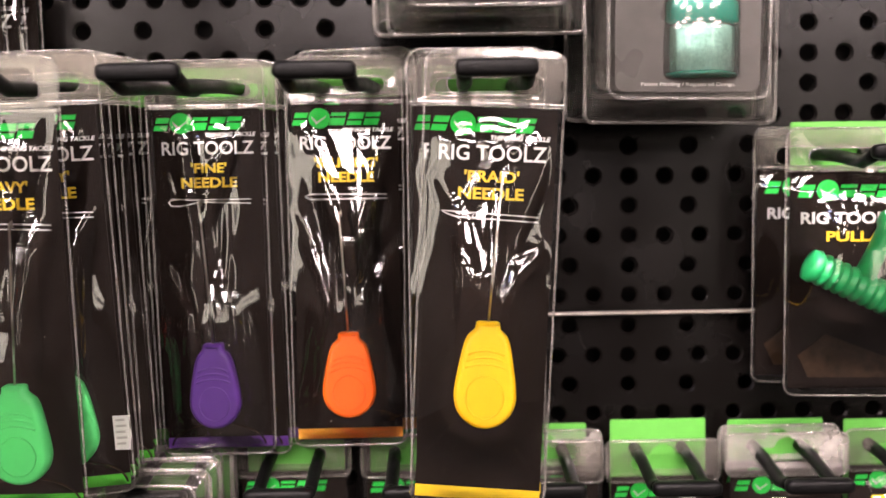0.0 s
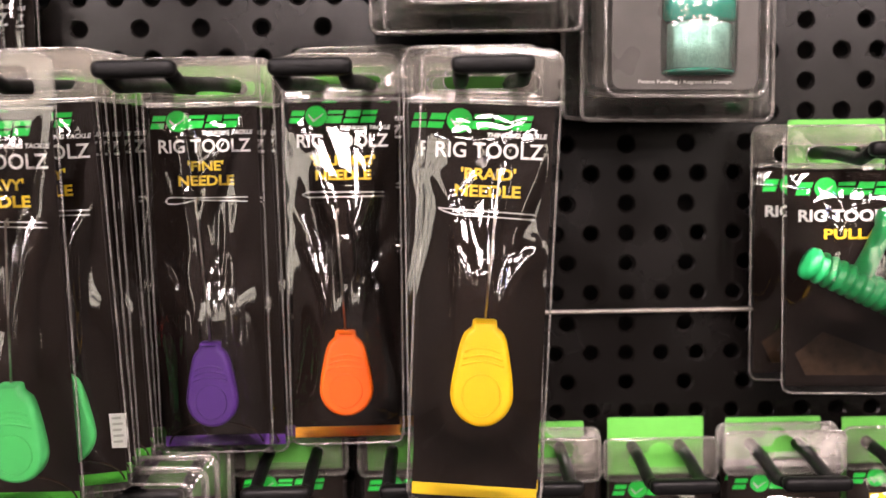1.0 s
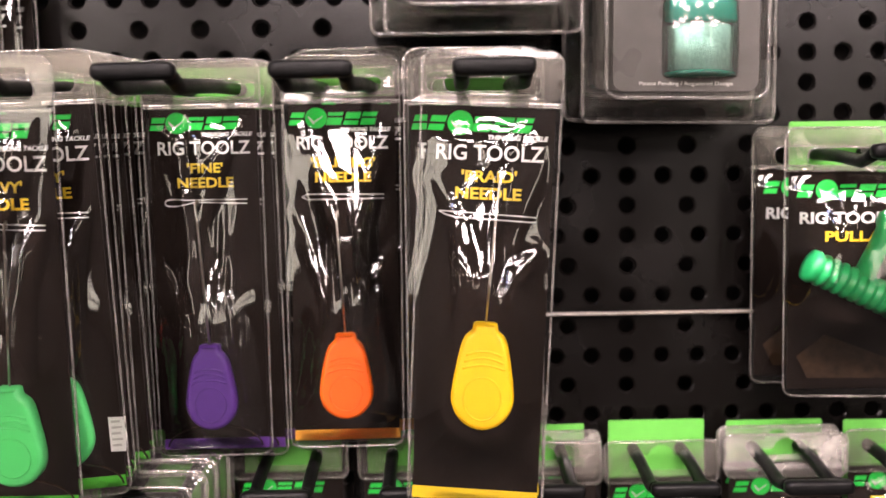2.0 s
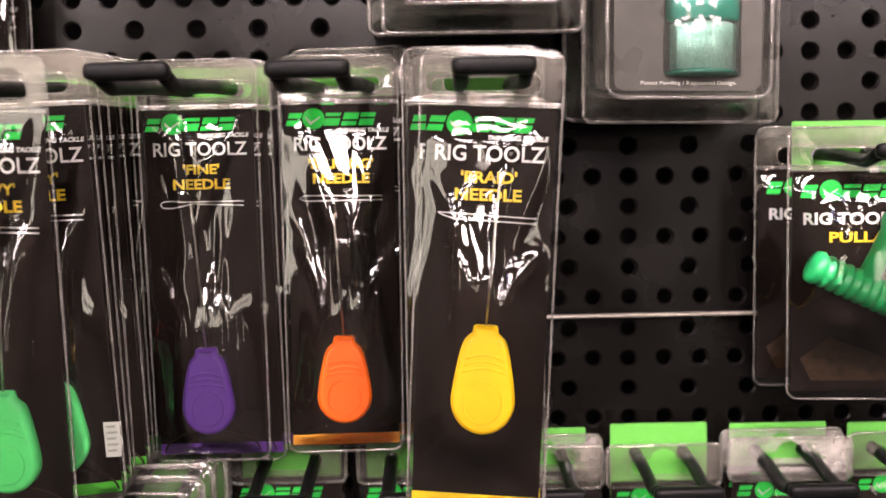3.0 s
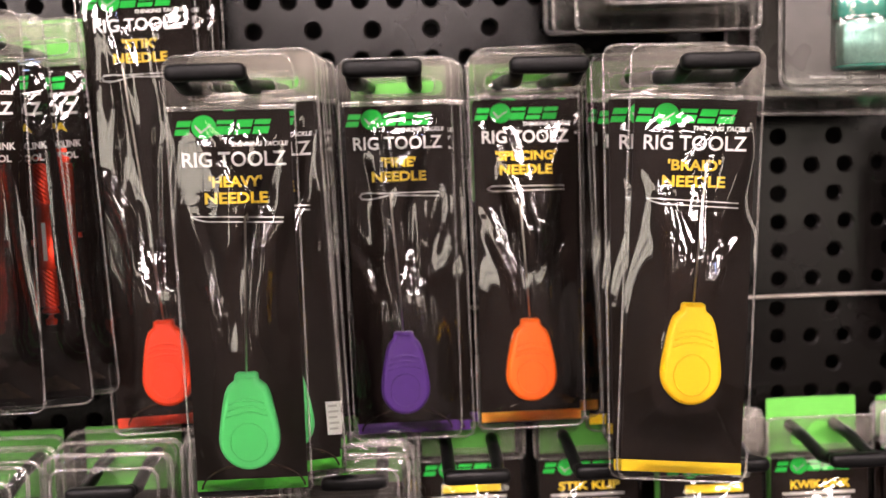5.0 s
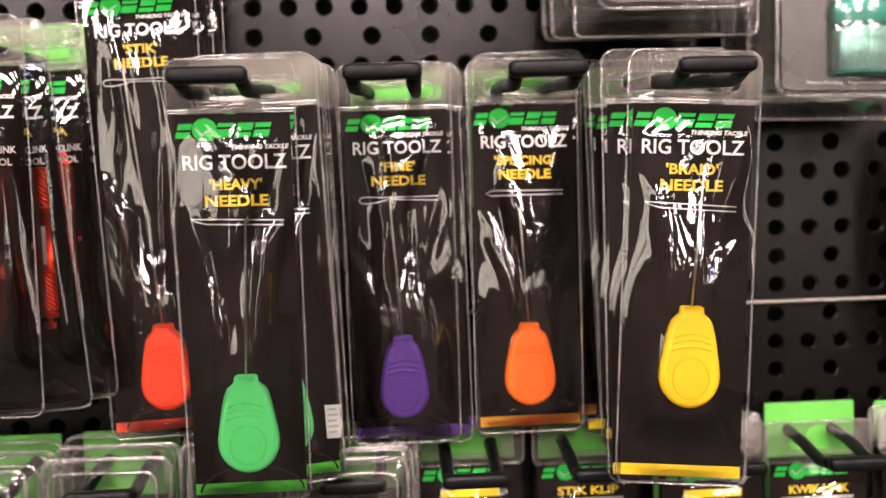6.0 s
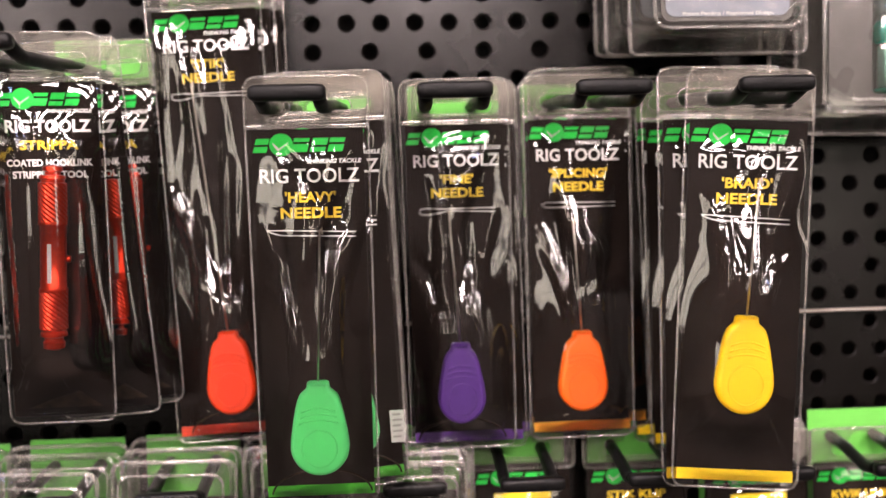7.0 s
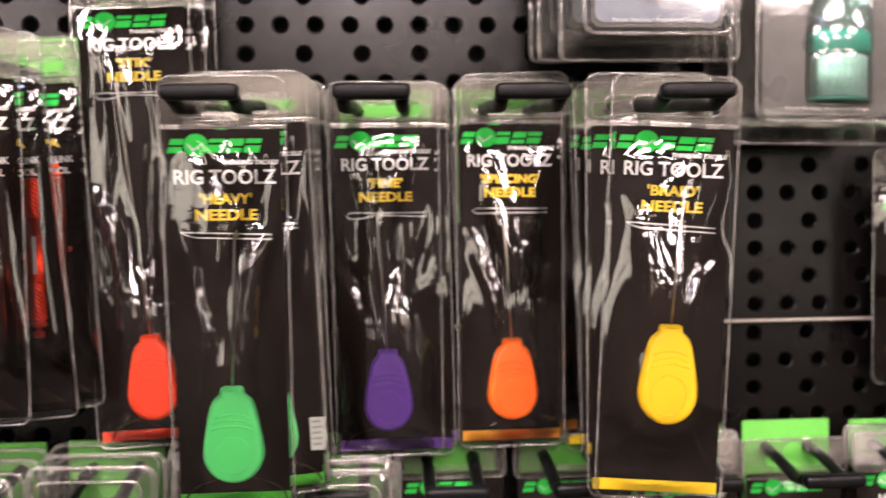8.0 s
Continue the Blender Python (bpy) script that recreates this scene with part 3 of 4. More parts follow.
def needle_pack(colour, word, m, label, seed, w=0.0435, card_h=0.1245, hw=0.0185, hh=0.0335, foot=0.0125, needle=0.047, art="latch", lean=0.0, hx=0.0, text_dz=0.0, crease=1.0, arc=False, glare=0.0):
    rng = random.Random(seed)
    e = empty("needle_pack", m, label, "tool pack", "hanging tool packs")
    top, seam, ct = 0.0072, -0.0092, -0.0104
    cw = w - 0.0034
    cb = ct - card_h
    bottom = cb - 0.0026
    part("card", plate(rounded(cw, card_h, 0.0004, 2, 0, (ct + cb) / 2), 0.0, 0.0007), CARD, e, "black printed card")
    part("colour_band", plate(rounded(cw, 0.0038, 0.0002, 2, 0, cb + 0.0019), -0.0004, -0.0001), BAND[colour], e, colour + " printed band")
    badge(e, cw, ct)
    lettering("tagline", "THINKING TACKLE", 0.0085, ct - 0.0092 + text_dz, 0.0185, 0.0015, INK_WHITE, e, lean=0.25)
    lettering("range_title", "RIG TOOLZ", 0.0002, ct - 0.0140 + text_dz, 0.0335, 0.0049, INK_WHITE, e, heavy=0.014)
    wl = {"FINE": 0.0130, "STIK": 0.0130, "BRAID": 0.0172, "HEAVY": 0.0172, "SPLICING": 0.0235}[word]
    lettering("kind_title", "'" + word + "'", 0.0002, ct - 0.0212 + text_dz, wl, 0.0037, INK_YELLOW, e)
    lettering("kind_title", "NEEDLE", 0.0002, ct - 0.0266 + text_dz, 0.0205, 0.0037, INK_YELLOW, e)
    line_art(e, art, ct - 0.0338 + text_dz)
    zb = cb + foot
    zt = zb + hh
    hd = make_handle(hw, hh, 0.0046, PLASTIC[colour], e, hx, zt, colour + " moulded plastic grip")
    sx = lean * needle
    pts = [(hx, -0.0026, zt - 0.002), (hx + sx * 0.5, -0.0026, zt + needle * 0.5), (hx + sx, -0.0024, zt + needle), (hx + sx + 0.0007, -0.0024, zt + needle + 0.0010), (hx + sx + 0.0009, -0.0024, zt + needle - 0.0012)]
    part("needle", tube(pts, 0.00036, 7), STEEL, e, "thin steel needle", smooth=True)
    if arc:
        a = [(hx + 0.0175 * math.cos(t), -0.0004, cb + 0.0004 + (foot + 0.0005) * math.sin(t)) for t in np.linspace(0.05, math.pi - 0.05, 20)]
        part("printed_arc", tube(a, 0.00035, 4), INK_TAN, e)
    pack_shell(e, w, top, seam, bottom, rng, (zt, zb, hw / 2, 0.0054), crease, glare=glare)
    return e


def hang(x, y, z, tilt=0.0, swing=0.0, turn=0.0, size=1.0):
    """Where a pouch hangs: the top of its slot, its tilt in the wall's plane, its lean towards the wall, its turn, its size."""
    return pose(x, y, z) @ pose(0, 0, 0, 0, 0, turn) @ pose(0, 0, 0, swing, 0, 0) @ pose(0, 0, 0, 0, tilt, 0) @ Matrix.Scale(size, 4)


def stack(e, poses):
    return [copy_thing(e, m) for m in poses]


fine = needle_pack("purple", "FINE", hang(-0.0862, -0.0355, 1.4068, -0.42, 2.0, 0, 1.024), "black carded pouch with a purple fine needle on a peg hook", 3, w=0.0422, card_h=0.1258, art="latch", hw=0.0188, hh=0.0320, foot=0.0080, needle=0.052, lean=-0.055, hx=-0.0005, arc=True)
stack(fine, [hang(-0.0828, -0.028, 1.4070, -1.0, 1.5, -3, 1.015), hang(-0.0808, -0.020, 1.4073, -1.8, 1, 0, 1.01)])
splicing = needle_pack("orange", "SPLICING", hang(-0.0352, -0.0275, 1.4088, 0.09, 0, 2, 1.036), "black carded pouch with an orange splicing needle on a peg hook", 11, w=0.0425, art="plain", hw=0.0198, hh=0.0320, foot=0.0085, needle=0.044, lean=-0.06, hx=0.0000, crease=1.2, glare=0.175)
stack(splicing, [hang(-0.0314, -0.020, 1.4126, -1.69, 0, 0, 1.02), hang(-0.0346, -0.015, 1.4098, -0.38, 0, 0, 1.01)])
braid = needle_pack("yellow", "BRAID", hang(0.0194, -0.0725, 1.4021, 3.3, 0.0, -5, 1.066), "black carded pouch with a yellow braid needle on a peg hook", 21, w=0.0430, card_h=0.1238, art="hook", hw=0.0197, hh=0.0338, foot=0.0237, needle=0.046, lean=0.055, hx=0.0012)
stack(braid, [hang(0.0137, -0.058, 1.4052, 0.41, 0.0, -2, 1.04), hang(0.0134, -0.019, 1.4085, 0.76, 0, 0, 1.011), hang(0.0156, -0.026, 1.4076, -0.70, 0, 0, 1.018)])
heavy = needle_pack("green", "HEAVY", hang(-0.1396, -0.086, 1.4004, 0.0, 5.0, 0, 1.010), "black carded pouch with a green heavy needle on a peg hook", 31, w=0.0408, card_h=0.1282, art="hook", hw=0.0203, hh=0.0335, foot=0.0085, needle=0.052, lean=0.05, hx=0.0004, text_dz=-0.0015, crease=1.35, arc=True)
stack(heavy, [hang(-0.1345, -0.070, 1.4045, -2.6, 3, 8, 1.02), hang(-0.1350, -0.060, 1.4058, -2.4, 2, 5, 1.02), hang(-0.1340, -0.051, 1.4066, -1.5, 2, -3, 1.02), hang(-0.1342, -0.042, 1.4074, -2.3, 2, 4, 1.03), hang(-0.1334, -0.031, 1.4085, -1.59, 1, 0, 1.021), hang(-0.1312, -0.021, 1.4091, -2.22, 0, 3, 1.013)])
stik = needle_pack("red", "STIK", hang(-0.1860, -0.0275, 1.4555, -2.2, 0, 0, 1.015), "long black carded pouch with a red stick needle", 41, w=0.0445, card_h=0.1690, art="latch", hw=0.0195, hh=0.0335, foot=0.0080, needle=0.098, lean=-0.075, hx=0.0010, arc=True)
stack(stik, [hang(-0.1814, -0.020, 1.4568, -1.80, 0, -4, 1.008), hang(-0.1782, -0.014, 1.4577, -1.24)])


def price_sticker():
    ob = part("price_sticker", plate([(-0.0028, -0.0060), (0.0022, -0.0062), (0.0026, -0.0030), (0.0031, -0.0006), (0.0024, 0.0022), (0.0028, 0.0060), (-0.0030, 0.0062)], -0.0002, 0.0), STICKER)
    bm = bmesh.new()
    for i in range(5):
        bar(-0.0020, 0.0010 + 0.0006 * (i % 2), 0.0042 - i * 0.0021, 0.0050 - i * 0.0021, -0.0004, 0, bm)
    part("print_bars", bm, INK_GREY, ob)
    return ob


# ---- stripping tool packs ----
def stripper_pack(m, seed, label):
    rng = random.Random(seed)
    e = empty("stripper_pack", m, label, "tool pack", "hanging tool packs")
    w, top, seam, ct, card_h = 0.0385, 0.0072, -0.0092, -0.0104, 0.1225
    cw, cb = w - 0.0034, ct - card_h
    part("card", plate(rounded(cw, card_h, 0.0004, 2, 0, (ct + cb) / 2), 0.0, 0.0007), CARD, e, "black printed card")
    badge(e, cw, ct - 0.001)
    lettering("tagline", "THINKING TACKLE", 0.0075, ct - 0.0104, 0.0160, 0.0014, INK_WHITE, e, lean=0.25)
    lettering("range_title", "RIG TOOLZ", 0.0, ct - 0.0158, 0.0300, 0.0046, INK_WHITE, e)
    lettering("kind_title", "STRIPPA", 0.0, ct - 0.0226, 0.0205, 0.0034, INK_YELLOW, e)
    lettering("small_print", "COATED HOOKLINK", 0.0, ct - 0.0290, 0.0300, 0.0026, INK_WHITE, e)
    lettering("small_print", "STRIPPING TOOL", 0.0, ct - 0.0333, 0.0265, 0.0026, INK_WHITE, e)
    bm = plate([(-0.012, cb + 0.003), (0.014, cb + 0.003), (0.006, cb + 0.009), (-0.004, cb + 0.006)], -0.0003, -0.0001)
    part("printed_patch", bm, INK_TAN, e)
    tool = part("stripping_tool", _tool_mesh(), RED_METAL, e, "red anodised knurled metal tool")
    tool.matrix_local = pose(0.0026, -0.0058, ct - 0.0300) @ pose(0, 0, 0, 0, 2.5, 0)
    bm = bmesh.new()
    bar(-0.0006, 0.0008, -0.042, -0.028, -0.00475, 0, bm)
    ob = part("mark_bar", bm, INK_GREY, tool)
    bm = tube([(0.0049, -0.001, -0.0335), (0.0062, -0.001, -0.0335)], 0.0013, 8)
    part("side_pin", bm, RED_METAL, tool, smooth=True)
    pack_shell(e, w, top, seam, cb - 0.0026, rng, (ct - 0.028, ct - 0.100, 0.0052, 0.0112), 0.8)
    return e


def _tool_mesh():
    """Turned body with two knurled grips, end rings and a smooth waist."""
    bm = bmesh.new()
    prof = [(0.0, 0.0012), (0.0006, 0.0032), (0.0020, 0.0034), (0.0024, 0.0026), (0.0034, 0.0026), (0.0038, 0.0042), (0.0048, 0.0044), (0.0052, 0.0040), (0.0060, 0.0040)]
    knurl = lambda z0, z1, r: [(z0 + (z1 - z0) * i / 16, r + (0.00004 if i % 2 else 0.0)) for i in range(17)]
    prof += knurl(0.0064, 0.0200, 0.0046) + [(0.0206, 0.0049), (0.0212, 0.0049), (0.0216, 0.0045), (0.0440, 0.0045), (0.0444, 0.0049), (0.0450, 0.0049)]
    prof += knurl(0.0456, 0.0590, 0.0046) + [(0.0596, 0.0040), (0.0606, 0.0046), (0.0616, 0.0046), (0.0622, 0.0032), (0.0634, 0.0032), (0.0640, 0.0038), (0.0660, 0.0036), (0.0668, 0.0018)]
    n = 28
    rings = []
    for k, (z, r) in enumerate(prof):
        ridged = 0.0062 < z < 0.0202 or 0.0454 < z < 0.0592
        rings.append([((r + (0.00026 if ridged and (i + k) % 2 else 0)) * math.cos(2 * math.pi * i / n), (r + (0.00026 if ridged and (i + k) % 2 else 0)) * math.sin(2 * math.pi * i / n), -z) for i in range(n)])
    loft(rings, True, True, bm)
    me = mesh_of(bm, "stripping_tool")
    for p in me.polygons:
        zc = -p.center.z
        p.use_smooth = 0.0212 < zc < 0.0444
    return me


strip = stripper_pack(hang(-0.2376, -0.056, 1.4232, 0.14, 3, 3, 1.02), 51, "black carded pouch with a red stripping tool on a peg hook")
stack(strip, [hang(-0.2350, -0.041, 1.4236, -4.4, 2, -3, 1.01), hang(-0.2252, -0.031, 1.4248, -3.3, 1), hang(-0.2204, -0.022, 1.4252, -2.6)])
copy_thing(strip, hang(-0.2861, -0.050, 1.4210, -1.85, 0, 2))


# ---- puller pack ----
def puller_pack(m, seed, tool=(-0.0012, 25)):
    rng = random.Random(seed)
    e = empty("puller_pack", m, "short black carded pouch with a green T-shaped puller", "tool pack", "hanging tool packs")
    w, top, seam, ct, card_h = 0.0500, 0.0072, -0.0076, -0.0088, 0.0790
    cw, cb = w - 0.0034, ct - card_h
    part("card", plate(rounded(cw, card_h, 0.0004, 2, 0, (ct + cb) / 2), 0.0, 0.0007), CARD, e, "black printed card")
    badge(e, cw * 0.9, ct - 0.0015)
    lettering("range_title", "RIG TOOLZ", -0.002, ct - 0.0165, 0.0350, 0.0044, INK_WHITE, e)
    lettering("kind_title", "PULLA", 0.0, ct - 0.0232, 0.0205, 0.0038, INK_YELLOW, e)
    bm = plate([(-0.020, cb + 0.012), (-0.010, cb + 0.020), (0.016, cb + 0.010), (0.014, cb + 0.004), (-0.016, cb + 0.004)], -0.0003, -0.0001)
    part("printed_patch", bm, INK_TAN, e)
    t = new("puller")
    t.parent = e
    t.matrix_local = pose(tool[0], -0.0072, ct - 0.0410) @ pose(0, 0, 0, 0, tool[1], 0) @ Matrix.Diagonal((1.0, 1.3, 1.3, 1.0))
    prof = [(0.0, 0.0026), (0.0008, 0.0044), (0.0030, 0.0048), (0.0042, 0.0042)]
    for i in range(9):
        z = 0.005 + i * 0.0034
        prof += [(z, 0.0038), (z + 0.0008, 0.0046), (z + 0.0018, 0.0046), (z + 0.0026, 0.0038)]
    prof += [(0.0362, 0.0042), (0.0380, 0.0048), (0.0400, 0.0044), (0.0408, 0.0026)]
    rings = [[(z - 0.0204, r * math.cos(2 * math.pi * i / 18), r * math.sin(2 * math.pi * i / 18)) for i in range(18)] for z, r in prof]
    part("cross_bar", loft(rings), SEA_GREEN, t, "green ribbed plastic bar", smooth=True)
    prof = [(0.003, 0.0036), (0.010, 0.0032), (0.017, 0.0032), (0.0185, 0.0042), (0.0210, 0.0044), (0.0222, 0.0030)]
    rings = [[(r * math.cos(2 * math.pi * i / 16), r * math.sin(2 * math.pi * i / 16), z) for i in range(16)] for z, r in prof]
    part("stem", loft(rings), SEA_GREEN, t, smooth=True)
    pack_shell(e, w, top, seam, cb - 0.0026, rng, (ct - 0.026, ct - 0.048, 0.011, 0.0112), 0.7, (0.034, 0.0072))
    return e


pull = puller_pack(hang(0.1585, -0.034, 1.3783, 0.4, 0, -3, 1.045), 61)
puller_pack(hang(0.1540, -0.0125, 1.3802, 0.6, 0, 0, 1.055), 62, (0.0095, 24))


# ---- spools in clamshells ----
def clamshell(m, w=0.0660, h=0.0980, spool_dz=0.0, blue=False):
    """A clear folded shell: flat flange, raised tray with rounded corners, grey insert and a small spool; origin: bottom middle."""
    e = empty("spool_clamshell", m, "clear clamshell with a teal line spool on a grey insert", "clamshell pack", "spool packs")
    cz = h / 2
    spec = [(w, h, 0.0030, 0.0), (w, h, 0.0030, -0.0012), (w - 0.0105, h - 0.0125, 0.0040, -0.0012), (w - 0.0112, h - 0.0132, 0.0045, -0.0100), (w - 0.0140, h - 0.0160, 0.0050, -0.0118)]
    rings = [[(x, y, z) for x, z in rounded(a, b, r, 5, 0, cz)] for a, b, r, y in spec]
    bm = loft(rings, True, True)
    sh = part("shell", bm, SHELL, e, "clear folded plastic shell")
    for p in sh.data.polygons:
        p.use_smooth = len(p.vertices) == 4
    part("flange_rim", tube([(x, -0.0006, z) for x, z in rounded(w, h, 0.0030, 5, 0, cz)], 0.0008, 6, closed=True), SEAM, e, smooth=True)
    part("tray_rim", tube([(x, -0.0112, z) for x, z in rounded(w - 0.0126, h - 0.0146, 0.0048, 5, 0, cz)], 0.0008, 6, closed=True), SEAM, e, smooth=True)
    part("insert", plate(rounded(w - 0.0180, h - 0.0200, 0.0035, 4, 0, cz), -0.0095, -0.0088), INSERT, e, "dark grey printed insert")
    if blue:
        part("insert_panel", plate(rounded(w - 0.0210, h - 0.0230, 0.0035, 4, 0, cz), -0.0100, -0.0096), INSERT_BLUE, e)
    lettering("small_print", "Patent Pending / Registered Design.", 0.0, 0.0122, 0.0330, 0.0017, INK_WHITE, e, y=-0.0106, heavy=0.0)
    sp = new("spool")
    sp.parent = e
    sp.location = (0.0050, -0.0065, 0.0142 + spool_dz)
    R = 0.0141
    prof = [(0.0, R * 0.86), (0.0006, R * 0.95), (0.0016, R), (0.0160, R), (0.0168, R * 1.01), (0.0175, R * 0.99), (0.0205, R), (0.0225, R), (0.0400, R), (0.0410, R * 0.9)]
    n = 40
    part("outer_case", loft([[(r * math.cos(2 * math.pi * i / n), r * 0.75 * math.sin(2 * math.pi * i / n), z) for i in range(n)] for z, r in prof]), TEAL, sp, "translucent teal plastic case", smooth=True)
    part("wound_line", loft([[(r * math.cos(2 * math.pi * i / n), r * 0.72 * math.sin(2 * math.pi * i / n), z) for i in range(n)] for z, r in ((0.0025, R * 0.80), (0.0030, R * 0.86), (0.0180, R * 0.86), (0.0185, R * 0.80))]), LINE, sp, "pale wound fishing line", smooth=True)
    part("spool_cap", loft([[(r * math.cos(2 * math.pi * i / n), r * 0.74 * math.sin(2 * math.pi * i / n), z) for i in range(n)] for z, r in ((0.0192, R * 0.90), (0.0200, R * 0.965), (0.0260, R * 0.965), (0.0275, R * 0.90))]), TEAL_SOLID, sp, "dark teal spool cap", smooth=True)
    part("spool_base", loft([[(r * math.cos(2 * math.pi * i / n), r * 0.74 * math.sin(2 * math.pi * i / n), z) for i in range(n)] for z, r in ((0.0004, R * 0.85), (0.0010, R * 0.95), (0.0020, R * 0.95), (0.0026, R * 0.80))]), TEAL_SOLID, sp, smooth=True)
    return e


a = clamshell(pose(0.0182, -0.045, 1.4206) @ Matrix.Scale(1.07, 4), 0.0660, spool_dz=0.0060, blue=True)
stack(a, [pose(0.0138, -0.030, 1.4234) @ Matrix.Scale(1.04, 4), pose(0.0123, -0.0145, 1.4261) @ Matrix.Scale(1.015, 4)])
b = clamshell(pose(0.0930, -0.028, 1.3893, 0, 0.9, 0) @ Matrix.Scale(1.06, 4), 0.0690)
copy_thing(b, pose(0.0890, -0.0145, 1.3915, 0, 0.5, 0) @ Matrix.Scale(1.027, 4))
peg_hook(0.0150, 1.5130, 0.080, 0.004)
peg_hook(0.0920, 1.4840, 0.065, 0.004)


# ---- lower row of packs ----
def euro_hole(w=0.026):
    """Outline of a long hanging hole with a round bump on top."""
    right = [(w / 2, 0.0), (w / 2 - 0.0008, 0.0022), (w / 2 - 0.0028, 0.0030), (0.0054, 0.0030), (0.0040, 0.0058), (0.0013, 0.0072)]
    low = [(0.002, -0.003), (0.004, -0.003), (0.006, -0.003), (w / 2 - 0.0028, -0.0030), (w / 2 - 0.0008, -0.0024), (w / 2, -0.0008)]
    return right + [(-x, z) for x, z in right[::-1]] + [(-x, z) for x, z in low[::-1]] + low


def lower_pack(m, words, seed, header=0.0150, w=0.0460, white=False):
    """A clear-topped pouch with a black card; the origin is the middle of the prongs."""
    rng = random.Random(seed)
    e = empty("link_pack", m, "clear-topped pouch with a black card on a lower peg hook", "tackle pack", "lower row of packs")
    top = 0.0088
    out = rounded(w, header + 0.002, 0.0030, 5, 0, top - header / 2 - 0.001)
    slot = euro_hole()
    rings = [[(x, -0.0004 + 0.0005 * noise.noise(Vector((x * 70, z * 70, seed))), z) for x, z in o] for o in (out, [((x + a) / 2, (z + b) / 2) for (x, z), (a, b) in zip(out, slot)], slot)]
    part("header_flap", loft(rings, False, False), MILKY if white else HEADER, e, "clear plastic header with a hanging hole", smooth=True)
    part("edge_weld", tube([(x, -0.0006, z) for x, z in out], 0.0006, 5, closed=True), SEAM, e, smooth=True)
    cw, ct, card_h = w - 0.004, top - header, 0.075
    part("card", plate(rounded(cw, card_h, 0.0005, 2, 0, ct - card_h / 2), 0.0, 0.0008), CARD, e, "black printed card")
    badge(e, cw, ct - 0.001, True, 0.95)
    if words:
        lettering("kind_title", words, 0.0, ct - 0.0140, 0.0029 * len(words), 0.0036, INK_WHITE if words == "HOOK BEAD" else INK_YELLOW, e)
    else:
        part("title_bar", bar(-0.0120, 0.0125, ct - 0.0157, ct - 0.0123), INK_YELLOW, e)
    bm = bmesh.new()
    for k in range(3):
        bar(-0.0165, 0.0150 - 0.002 * k, ct - 0.0185 - k * 0.0026, ct - 0.0172 - k * 0.0026, -0.0004, 0, bm)
    part("print_bars", bm, INK_GREY, e)
    part("front_film", film_mesh(w - 0.001, ct + 0.0015, ct - card_h, rng, (ct - 0.030, ct - 0.060, 0.012, 0.006), 0.8, 24, 40), FILM, e)
    return e


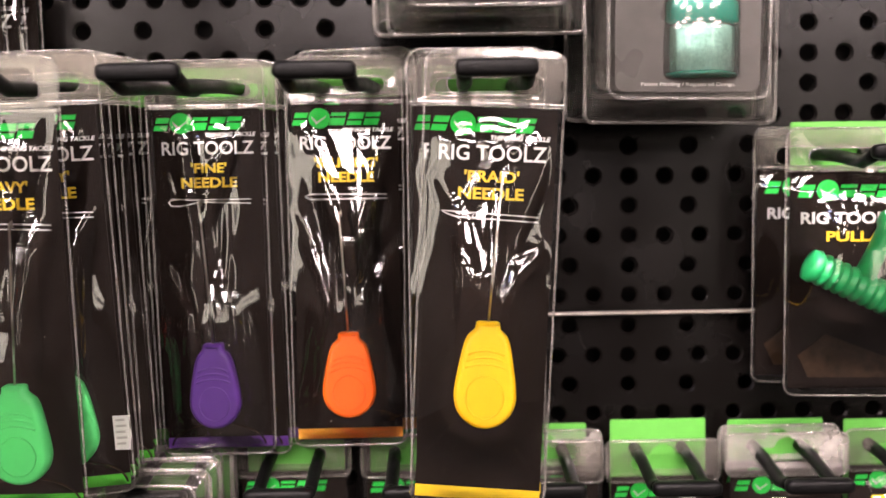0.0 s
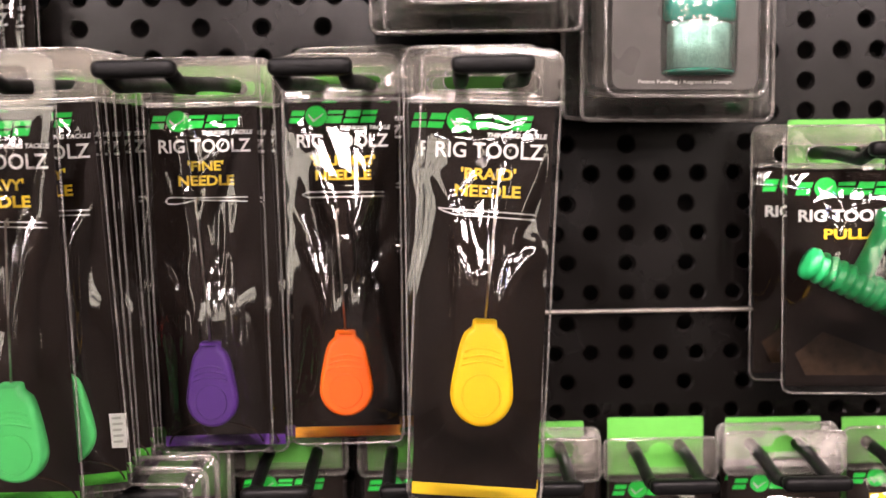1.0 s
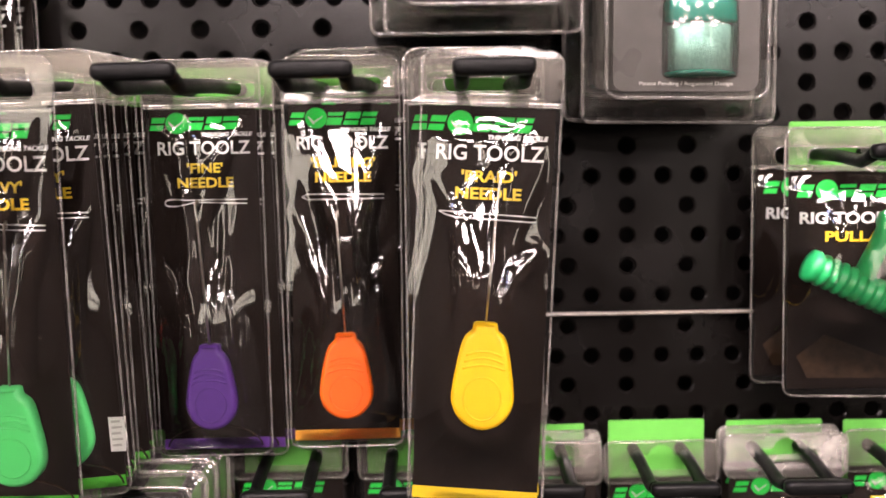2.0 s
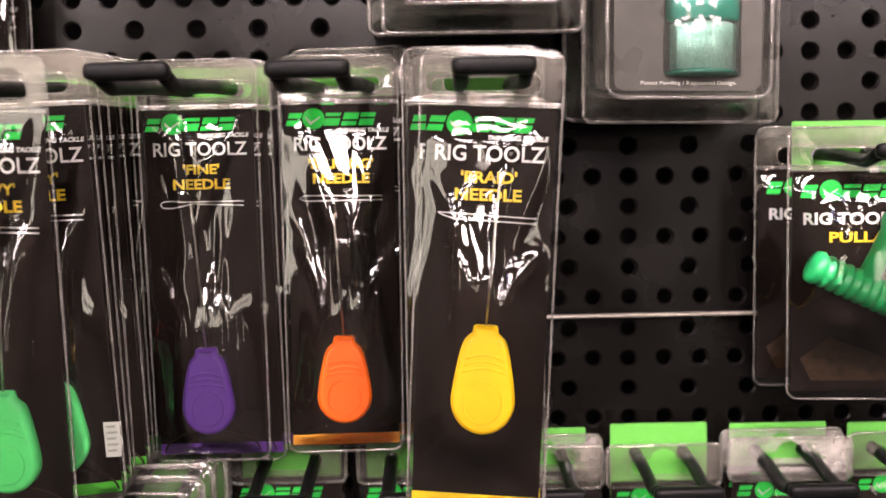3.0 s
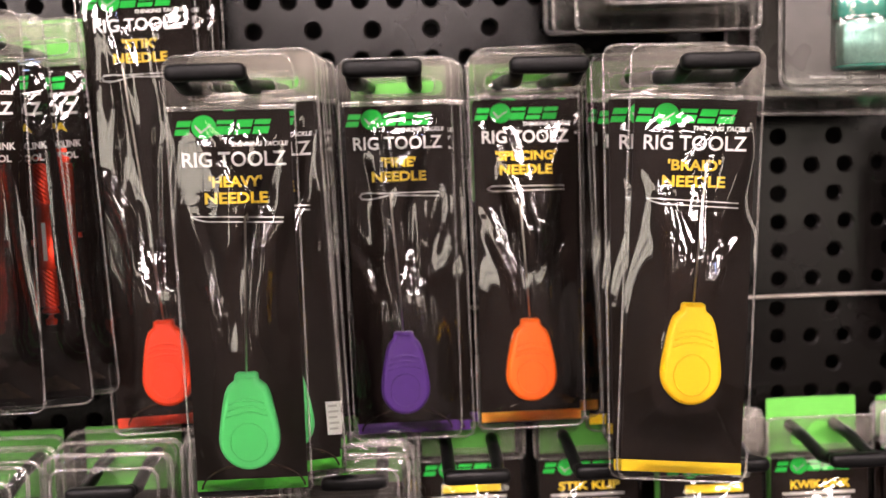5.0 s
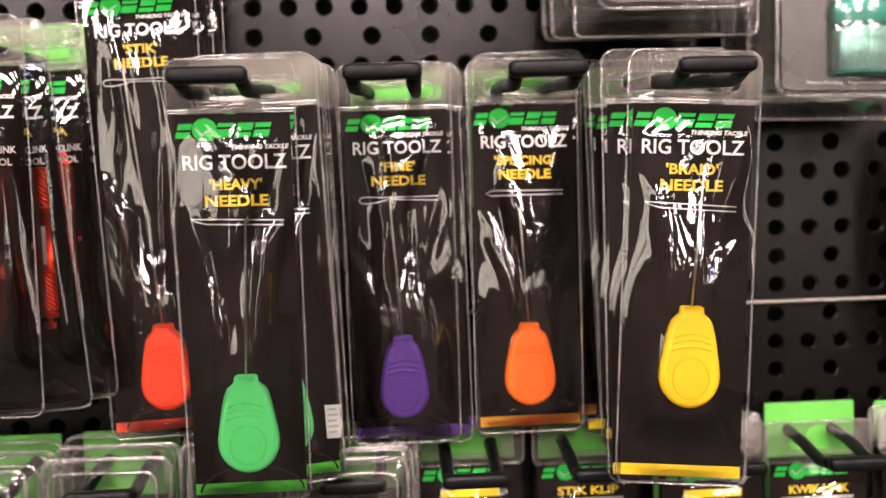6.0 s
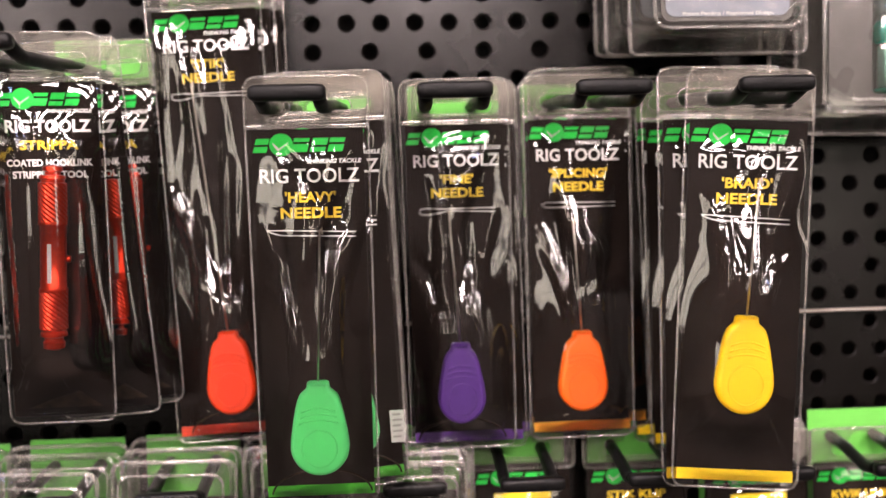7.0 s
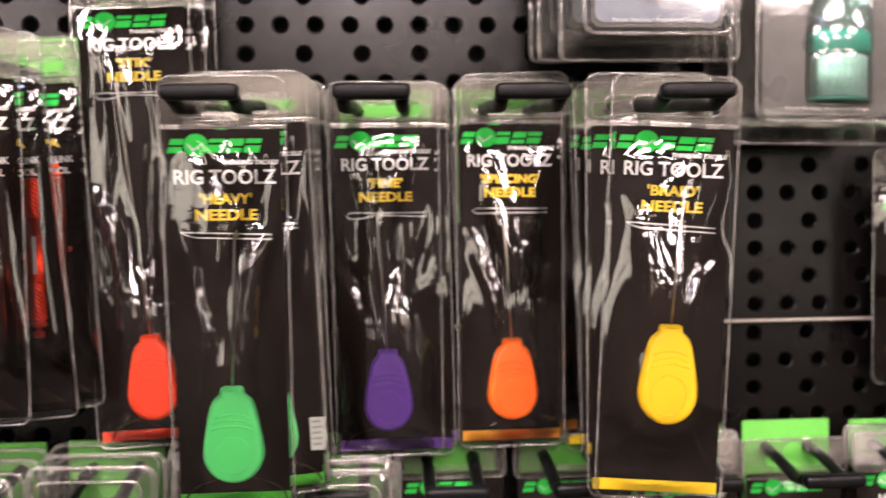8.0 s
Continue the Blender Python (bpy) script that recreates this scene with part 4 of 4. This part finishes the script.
def lower_shell(m, seed, w=0.0485):
    """A clear blister pack with an embossed top edge and hanging hole."""
    e = empty("blister_pack", m, "clear plastic blister pack on a lower peg hook", "tackle pack", "lower row of packs")
    top, h = 0.0120, 0.085
    spec = [(w, h, 0.0045, 0.0), (w, h, 0.0045, -0.0010), (w - 0.004, h - 0.004, 0.0045, -0.0010), (w - 0.005, h - 0.005, 0.0045, -0.0052), (w - 0.008, h - 0.008, 0.0045, -0.0064)]
    rings = [[(x, y + 0.0004 * noise.noise(Vector((x * 50, z * 50, seed))), z) for x, z in rounded(a, b, r, 5, 0, top - h / 2)] for a, b, r, y in spec]
    sh = part("shell", loft(rings, False, False), SHELL, e, "clear moulded plastic shell", smooth=True)
    out = rounded(w - 0.008, 0.022, 0.0045, 5, 0, top - 0.004 - 0.011)
    slot = euro_hole()
    part("header_flap", loft([[(x, -0.0064, z) for x, z in out], [((x + a) / 2, -0.0062, (z + b) / 2) for (x, z), (a, b) in zip(out, slot)], [(x, -0.0064, z) for x, z in slot]], False, False), SHELL, e, smooth=True)
    part("rim", tube([(x, -0.0008, z) for x, z in rounded(w, h, 0.0045, 5, 0, top - h / 2)], 0.0009, 6, closed=True), SEAM, e, smooth=True)
    part("inner_rim", tube([(x, -0.0064, z) for x, z in rounded(w - 0.008, h - 0.008, 0.0045, 5, 0, top - h / 2)], 0.0006, 6, closed=True), SEAM, e, smooth=True)
    part("card", plate(rounded(w - 0.010, 0.058, 0.001, 2, 0, top - 0.024 - 0.029), -0.0042, -0.0036), CARD, e, "black printed card")
    return e


def low(cx, y, dz=0.0, tilt=0.0):
    return pose(cx, y, 1.2590 - 0.14 * -y * 1.0 + dz, 0, tilt, 0)


sh = lower_shell(low(-0.2003, -0.026), 1)
stack(sh, [low(-0.1995, -0.017, 0.001), low(-0.2015, -0.036, -0.001, 1.0), low(-0.249, -0.018), low(-0.2485, -0.028, 0, 0.8), low(-0.2535, -0.043, -0.001, 1.5), low(-0.297, -0.020), low(-0.297, -0.030), low(-0.107, -0.018), low(-0.106, -0.028), low(-0.108, -0.038, -0.0005, -1.0), low(-0.110, -0.046, -0.001, 1.0), low(-0.152, -0.018), low(-0.151, -0.028)])
lower_pack(low(-0.0600, -0.016, 0.002), "", 71)
lower_pack(low(-0.0096, -0.014), "STIK KLIP", 72)
lower_pack(low(0.0410, -0.022, 0.0), "", 73)
lower_pack(low(0.0420, -0.014, 0.001), "", 74, white=True)
lower_pack(low(0.0896, -0.016, -0.003), "KWIK LINK", 75)
lower_pack(low(0.1385, -0.020, 0.0005), "HOOK BEAD", 76, w=0.0490, white=True)
lower_pack(low(0.1375, -0.014, 0.0015), "", 77, w=0.0490, white=True)
lower_pack(low(0.187, -0.016), "", 78)

st = price_sticker()
st.matrix_world = hang(-0.1118, -0.0608, 1.2815, -2.0, 2, 5)
tagged(st, "small torn white paper price sticker on a pouch", "sticker")
